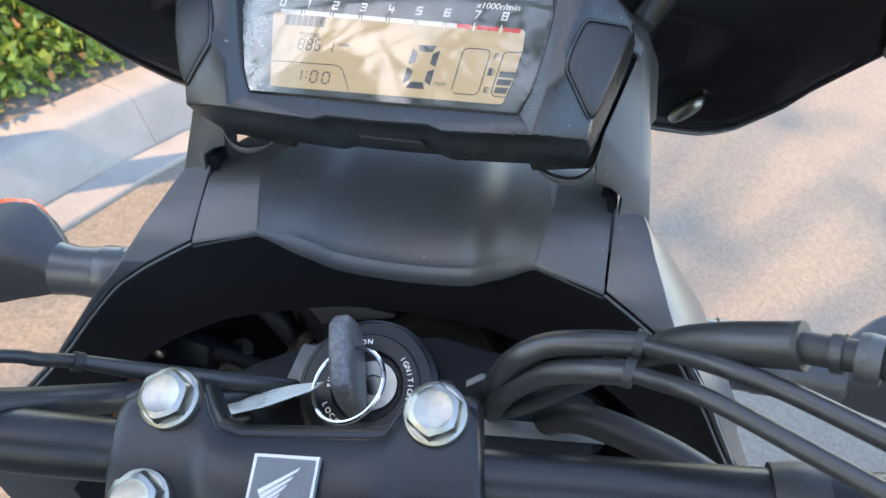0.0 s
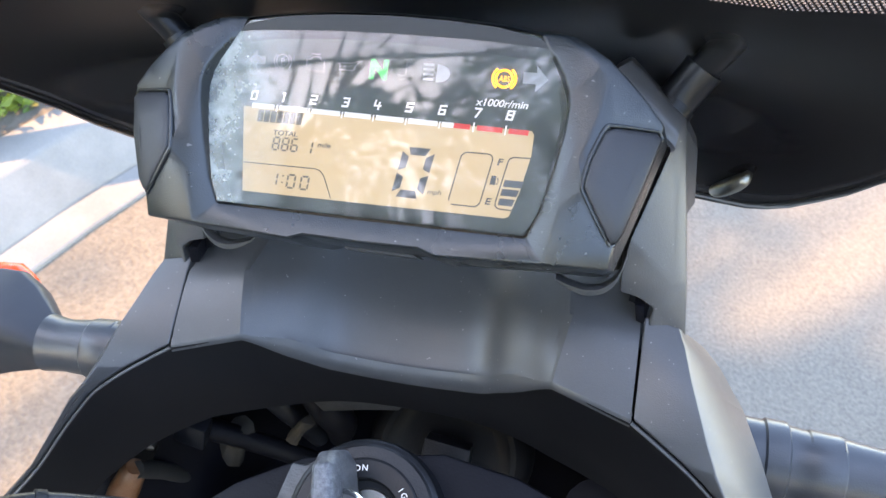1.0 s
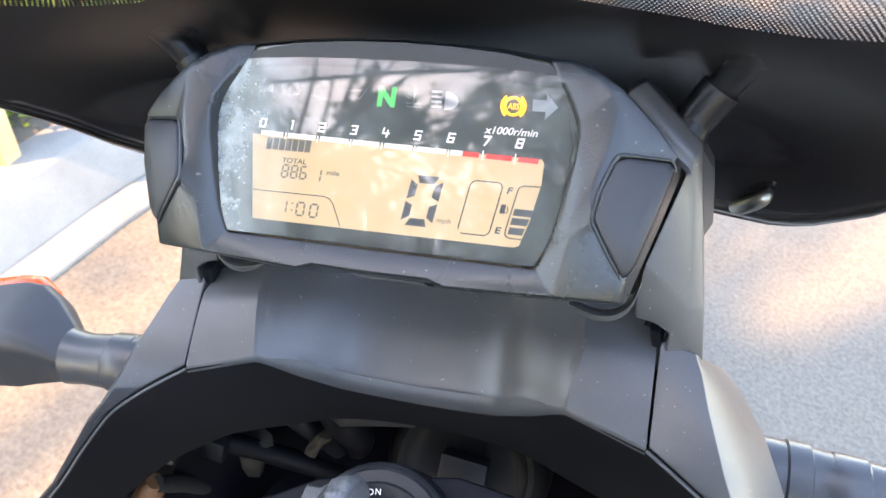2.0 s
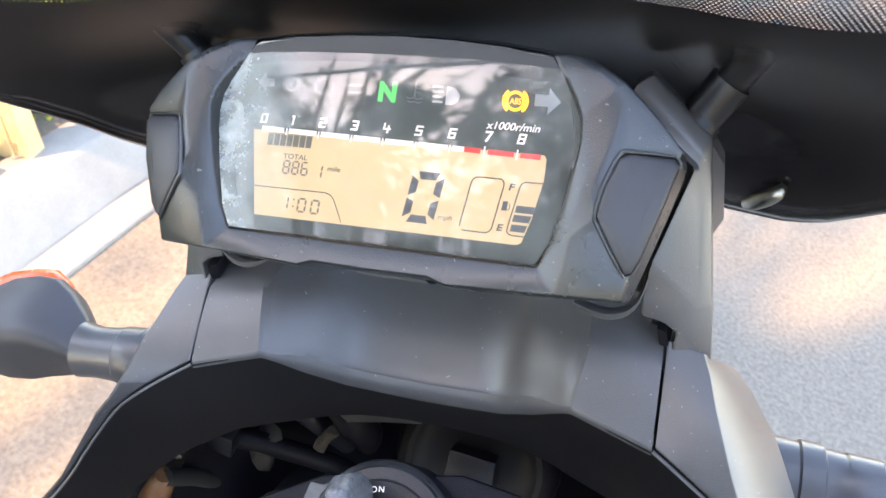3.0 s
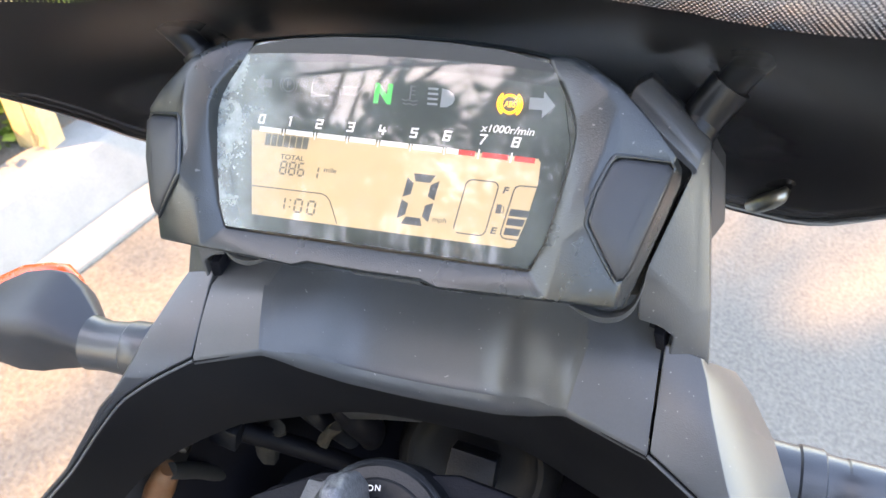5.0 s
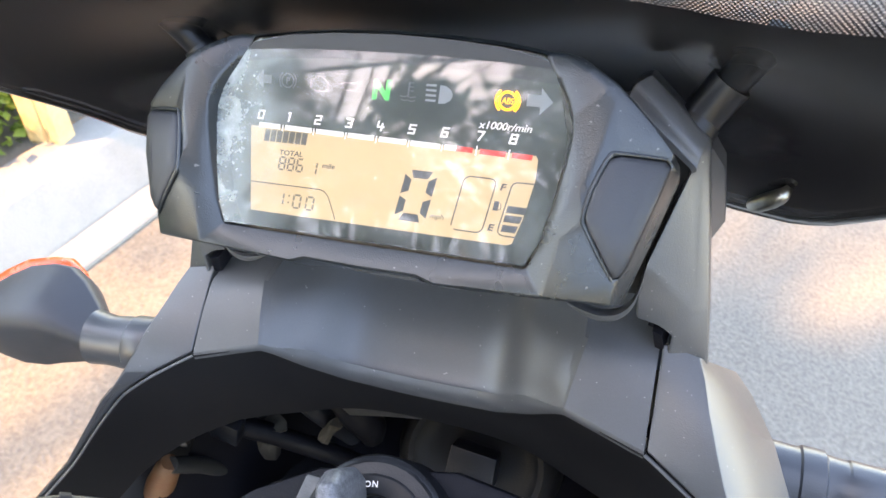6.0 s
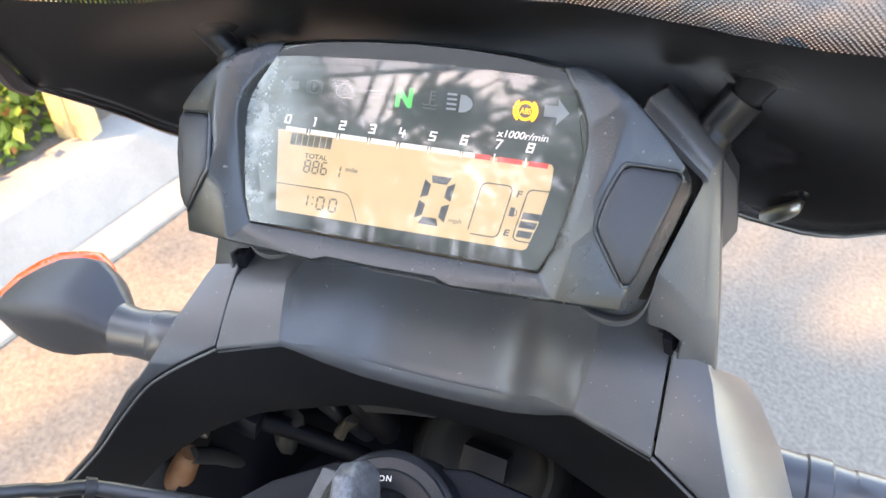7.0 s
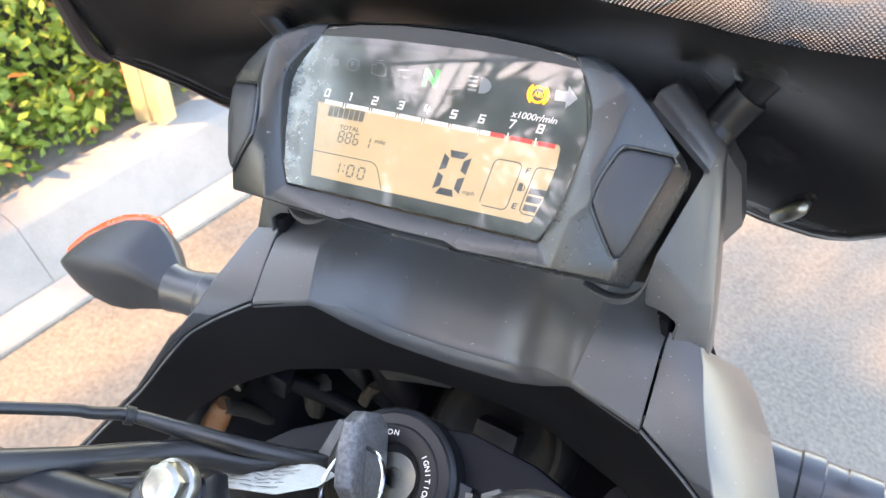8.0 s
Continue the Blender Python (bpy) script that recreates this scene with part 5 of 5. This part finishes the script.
part("steel_plate", round_edges(slab([(-58, 0), (-42, 3), (-26, 2), (-8, -3), (-10, -6), (-30, -9), (-52, -14)], lambda a, b, h: V(a, 304 + h - b * 0.1 , 917 + b + (a + 58) * 0.12), 0, 3), 0.0006), M["bay_metal"], bike, "grey pressed steel plate edge")
part("bulb_holder", tube([V(-158, 256, 862), V(-150, 257, 874), V(-141, 260, 889), V(-138, 261, 894)], [0.0070, 0.0080, 0.0066, 0.0046], 16, 5), M["amber_plug"], bike, "orange-brown bulb holder")
hose("lead", [(-137, 260, 893), (-136, 266, 884), (-137, 276, 866), (-140, 290, 834)], [4.4, 4.8, 4.6, 4.6], M["rubber"], "black corrugated lead of the bulb holder")
part("loom_tape", round_edges(loft([[V(-128 + 4 * k + 9 * math.cos(a), 312 - k + 6 * math.sin(a), 828 + 9 * k + 3 * math.sin(2 * a + k)) for a in (2 * math.pi * j / 9 for j in range(9))] for k in range(6)]), 0.0008), M["beige_tape"], bike, "dusty beige taped wiring loom")
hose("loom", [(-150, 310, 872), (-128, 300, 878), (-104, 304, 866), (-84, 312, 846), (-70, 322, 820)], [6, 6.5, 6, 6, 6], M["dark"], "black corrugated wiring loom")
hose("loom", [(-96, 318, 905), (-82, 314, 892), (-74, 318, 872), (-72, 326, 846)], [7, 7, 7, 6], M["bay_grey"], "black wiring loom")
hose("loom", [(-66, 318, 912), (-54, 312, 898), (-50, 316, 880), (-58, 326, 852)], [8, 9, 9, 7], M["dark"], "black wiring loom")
part("tape_end", round_edges(loft([[V(-80 + 3.4 * k + 4 * math.cos(a), 311 - k + 3 * math.sin(a), 862 + 6 * k + 2 * math.sin(2 * a + k)) for a in (2 * math.pi * j / 8 for j in range(8))] for k in range(6)]), 0.0006), M["beige_tape"], bike, "torn end of beige loom tape")
hose("wire", [(-166, 268, 822), (-156, 274, 842), (-150, 278, 858)], [1.1, 1.1, 1.1], M["bay_metal"], "thin bare wire")
part("plug", round_edges(slab([(0, 0), (22, -6), (26, 8), (4, 14)], lambda a, b, h: V(-142 + a, 288 + h + b * 0.2, 880 + b), 0, 10), 0.001), M["bay_grey"], bike, "grey wiring plug")
part("plug_screw", turned(lambda x, y, z: V(-133 + x, 272 - z, 901 + y), 0, 0, ((3.2, 0), (3.2, 3), (1.5, 4)), 12), M["steel"], bike, "small bright screw head")
part("clip_metal", round_edges(slab([(0, 0), (9, 4), (14, 0), (15, 3), (9, 8), (0, 4)], lambda a, b, h: G(43 + a * 0.8, -3 + b * 0.8, -2 + h), 0, 2), 0.0004), M["alloy"], bike, "small bent metal clip")
# fork top and lower triple clamp, seen past the clamp
part("top_bridge", round_edges(slab([(-95, -30), (95, -30), (98, -6), (60, 16), (30, 26), (-30, 26), (-60, 16), (-98, -6)], G, -34, -16), 0.002), M["dark"], bike, "black cast top bridge")
part("bridge_edge", slab([(46, -20), (100, -26), (100, -20), (50, -13)], G, -15.8, -13.5), M["alloy"], bike, "bright machined edge of the top bridge")


# ---- unseen tank cover and seat, added to darken what faces the rider ----
def hull(rows_, sides=20):
    """A smooth closed body along the bike: rows of (y, half width, bottom, top) in mm."""
    secs_ = []
    for y, w, lo, hi in rows_:
        line = []
        for k in range(sides):
            a = 2 * math.pi * k / sides
            c, d = math.cos(a), math.sin(a)
            line.append(V(w * math.copysign(abs(c) ** 0.6, c), y, (lo + hi) / 2 + (hi - lo) / 2 * math.copysign(abs(d) ** 0.7, d)))
        secs_.append(line)
    return loft(secs_)


part("tank_cover", hull([(60, 60, 860, 900), (20, 110, 800, 950), (-60, 140, 740, 985), (-180, 145, 700, 985), (-300, 120, 690, 950), (-380, 90, 690, 880), (-400, 60, 700, 840)]), M["cowl"], bike, "unseen dark tank cover added behind the handlebar to block bounced light")
part("seat", hull([(-360, 80, 760, 850), (-420, 120, 740, 850), (-600, 150, 740, 840), (-760, 140, 760, 850), (-840, 110, 790, 920), (-1050, 110, 820, 930), (-1200, 80, 840, 920)]), M["rubber"], bike, "unseen black stepped seat added to block bounced light")


# ---- front fork and wheel, below the cowl ----
HUB_Y, HUB_Z = 34, -857
for s in (1, -1):
    fork = part("fork_leg", tube([G(s * 95, 4, -120), G(s * 95, 4, -300), G(s * 95, 6, -520), G(s * 95, HUB_Y - 10, HUB_Z)], [0.0205, 0.0205, 0.026, 0.024], 18, 2, False), M["dark"], bike, "dark telescopic fork leg")


def wheel_ring(profile, sides=48):
    secs = []
    for k in range(sides + 1):
        a = 2 * math.pi * k / sides
        secs.append([G(x, HUB_Y + r * math.cos(a), HUB_Z + r * math.sin(a)) for x, r in profile])
    return loft(secs, caps=False)


wheel = part("front_wheel", wheel_ring([(-40, 216), (-40, 222), (40, 222), (40, 216), (20, 205), (-20, 205)]), M["dark"], bike, "black cast front wheel")
part("tyre", wheel_ring([(42 * math.cos(b) * 1.35, 262 + 42 * math.sin(b)) for b in (2 * math.pi * k / 14 for k in range(14))]), M["rubber"], wheel, "black road tyre")
part("hub", tube([G(-60, HUB_Y, HUB_Z), G(60, HUB_Y, HUB_Z)], 0.03, 20, 1, False), M["alloy"], wheel)
for k in range(6):
    a = radians(60 * k + 15)
    part("spoke", tube([G(0, HUB_Y + 25 * math.cos(a), HUB_Z + 25 * math.sin(a)), G(0, HUB_Y + 212 * math.cos(a), HUB_Z + 212 * math.sin(a))], [0.014, 0.010], 10, 1, False), M["dark"], wheel)


# ================= the ground and kerb =================
def surface(name, xs, ys, height, material, label, category, thick=0.0):
    verts = [Vector((x, y, height(x, y))) for y in ys for x in xs]
    n = len(xs)
    faces = [[j * n + k, j * n + k + 1, (j + 1) * n + k + 1, (j + 1) * n + k] for j in range(len(ys) - 1) for k in range(n - 1)]
    ob = link_mesh(name, from_lists(verts, faces), material)
    return tagged(ob, label, category, kind="structure")


def spread(lo, hi, fine_lo, fine_hi, step):
    a = list(np.arange(fine_lo, fine_hi, step))
    return [lo, lo / 2 + fine_lo / 2] + a + [hi / 2 + fine_hi / 2, hi]


surface("ground", spread(-200, 200, -3, 4, 0.25), spread(-200, 200, -3, 6, 0.25), lambda x, y: -0.012 + 0.004 * noise.noise((x * 2, y * 2, 0.3)), M["asphalt"], "pale worn asphalt in dappled tree shade", "asphalt")

KERB_DIR = Vector((0.19, 1.0, 0)).normalized()
KERB_OUT = Vector((-KERB_DIR.y, KERB_DIR.x, 0))  # away from the road
KERB_O = Vector((-1.235, 0.60, 0))


def kerb_place(along, out, z):
    a = max(0.0, along - 0.35)
    bend = -0.11 * a * a if a < 1.2 else -0.1584 - 0.264 * (a - 1.2)
    return KERB_O + KERB_DIR * along + KERB_OUT * (out + bend) + Vector((0, 0, z))


def kerb_run(name, profile, material, label, category, a0=-12, a1=24, step=None, kind="structure"):
    n = int((a1 - a0) / (step or 0.5))
    secs = []
    for k in range(n + 1):
        a = a0 + (a1 - a0) * k / n
        secs.append([kerb_place(a, o + 0.003 * noise.noise((a * 3, o * 9, 0)), z + 0.0025 * noise.noise((a * 4, o * 7, 5))) for o, z in profile])
    ob = link_mesh(name, loft(secs, closed=False), material, sharp=40)
    return tagged(ob, label, category, kind=kind)


kerb_run("gutter", [(0.0, -0.05), (0.0, -0.002), (0.004, 0.002), (0.075, 0.004), (0.082, 0.006)], M["concrete"], "pale sunlit concrete gutter strip beside the kerb", "gutter", step=0.3)
# kerb stones, each a piece of its own
kerb = new("kerb")
tagged(kerb, "pale concrete kerb with a sloping face below a planted bed", "kerb", kind="structure")
PROFILE = [(0.083, -0.05), (0.083, 0.004), (0.088, 0.012), (0.150, 0.118), (0.156, 0.126), (0.166, 0.130), (0.258, 0.132), (0.264, 0.128), (0.266, 0.05)]
for k in range(-6, 12):
    a0, a1 = 1.02 + k * 0.92, 1.02 + (k + 1) * 0.92 - 0.0015
    secs = []
    for j in range(9):
        a = a0 + (a1 - a0) * j / 8
        edge = 0.001 if j in (0, 8) else 0.0
        secs.append([kerb_place(a, o + 0.004 * noise.noise((a * 5, o * 9, 1)) + (edge if o < 0.2 else 0), z + 0.003 * noise.noise((a * 6, o * 7, 2)) - edge) for o, z in PROFILE])
    stone = link_mesh("kerb_stone", loft(secs), M["concrete"], kerb, sharp=40)

kerb_run("planting_bed", [(0.262, 0.118), (0.34, 0.12), (0.5, 0.13), (1.2, 0.15), (30, 0.16)], M["soil"], "grey soil of the planted bed behind the kerb", "soil", step=0.5)


# ================= hedge =================
def leaf_cloud(name, places, size, material, rng, parent=None, label="", flat_bias=0.3):
    """Many small pointed leaves (two triangles folded along the middle) as one mesh."""
    verts, faces = [], []
    for p in places:
        s = size * rng.uniform(0.6, 1.4)
        d = Vector((rng.gauss(0, 1), rng.gauss(0, 1), rng.gauss(0, 1) * (1 - flat_bias))).normalized()
        w = d.orthogonal().normalized()
        w = (w * math.cos(rng.uniform(0, 6.28)) + d.cross(w) * math.sin(rng.uniform(0, 6.28))).normalized()
        nrm = d.cross(w)
        n = len(verts)
        verts += [p, p + d * s * 0.45 + w * s * 0.28 + nrm * s * 0.06, p + d * s, p + d * s * 0.45 - w * s * 0.28 + nrm * s * 0.06]
        faces += [(n, n + 1, n + 2, n + 3)]
    me = bpy.data.meshes.new(name)
    me.from_pydata([tuple(v) for v in verts], [], faces)
    me.materials.append(material)
    ob = new(name, me)
    if parent:
        ob.parent = parent
    if label:
        ob["label"] = label
    return ob


rng = random.Random(3)
spots = []
while len(spots) < 32000:
    a, o, z = rng.uniform(-1.2, 4.2), rng.uniform(0.27, 1.15), 0.125 + 0.7 * rng.random() ** 1.5
    top = 0.50 + 0.12 * noise.noise((a * 2.2, o * 2, 0)) + 0.05 * noise.noise((a * 9, o * 9, 3))
    front = 0.305 + 0.03 * noise.noise((a * 2.6, z * 3, 8)) + 0.035 * noise.noise((a * 9, z * 9, 5)) + 0.75 * max(0.0, z - 0.22)
    if z < top and o > front and (o < front + 0.24 or z > top - 0.15):
        spots.append(kerb_place(a, o, z))
hedge = leaf_cloud("hedge", spots, 0.036, M["hedge"], rng)
tagged(hedge, "clipped green hedge with some orange and brown leaves behind the kerb", "hedge", kind="stuff")
# solid core, coloured dark in place of the shade between the leaves
core = kerb_run("hedge_shade_core", [(0.56, 0.12), (0.68, 0.36), (0.85, 0.42), (1.1, 0.40), (1.12, 0.12)], mat("hedge_core_dark", (0.02, 0.022, 0.012), 0.9, grain=1.0, grain_size=0.03, stain=0.8, stain_size=0.08), "solid dark core that stands for the shade inside the hedge", "hedge", -1.3, 4.3, 0.1, kind="stuff")

# wooden post at the kerb's back edge
post = new("wooden_post")
post.matrix_world = Matrix.Translation(kerb_place(0.535, 0.28, 0.12))
tagged(post, "raw sawn pine post standing behind the kerb", "post")


def post_beam(w0, w1, x):
    secs = []
    for k in range(7):
        z = -0.05 + 1.15 * k / 6
        wob = 0.002 * math.sin(2.1 * k + x * 40)
        secs.append([Vector((x + a * w0 / 2 + wob, b * w1 / 2, z)) for a, b in ((-1, -1), (1, -1), (1, 1), (-1, 1))])
    return round_edges(loft(secs), 0.003, 30, 2)


part("post_beam", post_beam(0.05, 0.06, 0.0), M["wood"], post)
# added beam of the same wood, in place of the shaded side
part("post_side_beam", post_beam(0.036, 0.05, 0.045), M["wood"], post, "added slim beam that stands for the post's shaded face")


# ================= unseen trees that shade and dapple the place ===
def tree(base, height, crown_at, crown_r, leaves, seed, label, leaf=0.10, thick=(), low=None, gaps=(), tufts=2, streaks=()):
    r = random.Random(seed)
    root = new("tree")
    root.matrix_world = Matrix.Translation(base)
    tagged(root, label, "tree", group="street trees")
    top = Vector(crown_at) - Vector(base)
    trunk_line = [Vector((0, 0, -0.1)), top * 0.25 + Vector((0.1, 0.05, 0)), top * 0.55 + Vector((-0.08, 0.1, 0)), top * 0.9]
    part("trunk", tube(trunk_line, [0.22, 0.18, 0.14, 0.06], 12, 6), M["bark"], root, "grey-brown tapering trunk")
    tips = []
    for k in range(11):
        d = Vector((r.gauss(0, 1), r.gauss(0, 1), r.gauss(0.25, 0.6))).normalized()
        tip = top + Vector((d.x * crown_r[0], d.y * crown_r[1], d.z * crown_r[2])) * r.uniform(0.6, 0.95)
        start = top * r.uniform(0.5, 0.88)
        midp = start.lerp(tip, 0.5) + Vector((0, 0, 0.15))
        part("limb", tube([start, midp, tip], [0.05, 0.03, 0.008], 7, 5), M["bark"], root)
        tips += [start.lerp(midp, 0.8), midp, midp.lerp(tip, 0.5), tip]
    # leaves grow in long sprays with open gaps between them
    along, across = Vector((0.73, 0.68, 0)), Vector((-0.68, 0.73, 0))
    spots_ = []
    clumps = [t + Vector((r.gauss(0, 0.6), r.gauss(0, 0.6), r.gauss(0, 0.4))) for t in tips for _ in range(tufts)]
    run = SUN_FROM / SUN_FROM.z
    for lo, hi in gaps:  # openings in the crown, named by where the light falls on the ground
        clumps = [c for c in clumps if not all(a < q < b for a, q, b in zip(lo, (c + Vector(base)) - run * (c + Vector(base)).z, hi))]
    for p_, s_, wide in streaks:  # thin sprays across the openings, placed to lay shadow streaks on the ground
        c = along * s_ + across * p_ + run * (top.z - 0.3) - Vector(base) + Vector((0, 0, base[2]))
        spots_ += [c + along * r.gauss(0, 0.34) + across * r.gauss(0, wide) + Vector((0, 0, r.gauss(0, 0.1))) for _ in range(60)]
    if low:  # lower twigs: small separate tufts, added where the lens would mirror open sky
        for _ in range(low[2]):
            c = Vector([r.uniform(a, b) for a, b in zip(low[0], low[1])])
            if any(all(a < q < b for a, q, b in zip(lo, c - run * c.z, hi)) for lo, hi in gaps):
                continue
            size_ = r.uniform(0.10, 0.26)
            spots_ += [c - Vector(base) + Vector((r.gauss(0, size_), r.gauss(0, size_), r.gauss(0, size_))) for _ in range(46)]
    for _ in range(leaves):
        c = r.choice(clumps)
        spots_.append(c + along * r.gauss(0, 0.5) + across * r.gauss(0, 0.15) + Vector((0, 0, r.gauss(0, 0.15))))
    # extra clumps, placed to shade the motorcycle and darken its reflections
    for at, spread_, count in thick:
        spots_ += [Vector(at) - Vector(base) + Vector((r.gauss(0, spread_), r.gauss(0, spread_), r.gauss(0, spread_ * 0.6))) for _ in range(count)]
    kept = []
    for c in spots_:  # thins the openings into sprays that dapple the ground, keeps leaves shading the motorcycle
        q = c + Vector(base)
        q = q - run * q.z
        open_ = any(all(a < v < b for a, v, b in zip(lo, q, hi)) for lo, hi in gaps)
        shade = 0.05 < q.x < 1.0 and 0.5 < q.y < 1.42
        if not open_ or shade or noise.noise((q.dot(across) * 3.4, q.dot(along) * 1.3, 0.7)) > 0.16:
            kept.append(c)
    spots_ = kept
    leaf_cloud("crown", spots_, leaf, M["leaf"], r, root, "open crown of small green leaves")
    return root


tree(Vector((-6.4, -4.6, 0.1)), 12, (-4.9, -4.3, 8.6), (3.0, 3.2, 2.0), 2500, 11, "tall street tree with an open leafy crown behind the hedge", 0.17, [((-5.15, -4.5, 8.4), 0.24, 2100), ((-5.5, -4.95, 8.9), 0.22, 900),
      ((-5.9, -4.6, 5.8), 0.8, 800), ((-4.8, -5.05, 6.5), 0.7, 800), ((-4.2, -6.0, 6.0), 0.9, 900), ((-3.2, -5.9, 6.9), 0.9, 900), ((-2.8, -4.3, 8.4), 0.6, 700), ((-3.5, -3.9, 8.2), 0.3, 250), ((-6.5, -3.3, 6.2), 0.7, 800)],
     low=((-10.0, -8.5, 3.6), (-4.2, -3.6, 7.0), 210), tufts=1,
     gaps=(((-2.4, 0.0, -9), (-0.35, 4.5, 9)), ((-0.4, 1.0, -9), (2.4, 4.2, 9))),
     streaks=((0.30, 1.5, 0.05), (0.66, 2.6, 0.05), (1.15, 1.7, 0.05), (1.40, 2.6, 0.06), (0.62, 1.15, 0.05), (1.75, 2.2, 0.07), (0.9, 2.15, 0.05)))
# two unseen crowns, added to block sky on the left and overhead
tree(Vector((-5.8, 3.4, 0.1)), 12, (-5.0, 2.8, 5.6), (2.6, 3.2, 2.6), 9000, 23, "unseen dense tree added along the bed to block sky on the left", 0.19)
tree(Vector((-0.6, -7.2, 0.0)), 12, (-0.8, -4.2, 7.2), (2.2, 2.8, 1.8), 7000, 29, "unseen dense tree added over the road to block overhead sky", 0.19)
tree(Vector((-3.0, -9.0, 0.1)), 12, (-2.6, -8.2, 8.8), (3.2, 3.2, 2.4), 8000, 37, "tall street tree with an open leafy crown behind the road", 0.16)
# unseen tree, added so that foliage breaks the sky mirrored in the lens
tree(Vector((-14.0, -7.6, 0.1)), 14, (-13.6, -7.1, 12.2), (2.4, 2.4, 2.0), 5200, 59, "unseen tall tree added beyond the bed to break up the lens reflection", 0.24)
# unseen bushes, added to keep the bright left horizon off the cowl
for x, y, seed in ((-5.2, 0.6, 61), (-5.3, 2.7, 67), (-5.3, -1.7, 71)):
    tree(Vector((x, y, 0.12)), 2, (x, y, 1.3), (1.0, 1.3, 0.8), 3000, seed, "unseen bushy tree added behind the hedge to block the bright horizon", 0.12)
# unseen low trees, added to darken surfaces that face backwards
for x, y, seed in ((0.8, -4.8, 41), (4.2, -4.2, 43), (-3.2, -5.6, 47), (7.4, -2.0, 53)):
    tree(Vector((x, y, 0)), 4, (x, y, 2.3), (2.0, 1.5, 1.7), 4200, seed, "unseen low tree added behind the motorcycle to block horizon sky", 0.13)
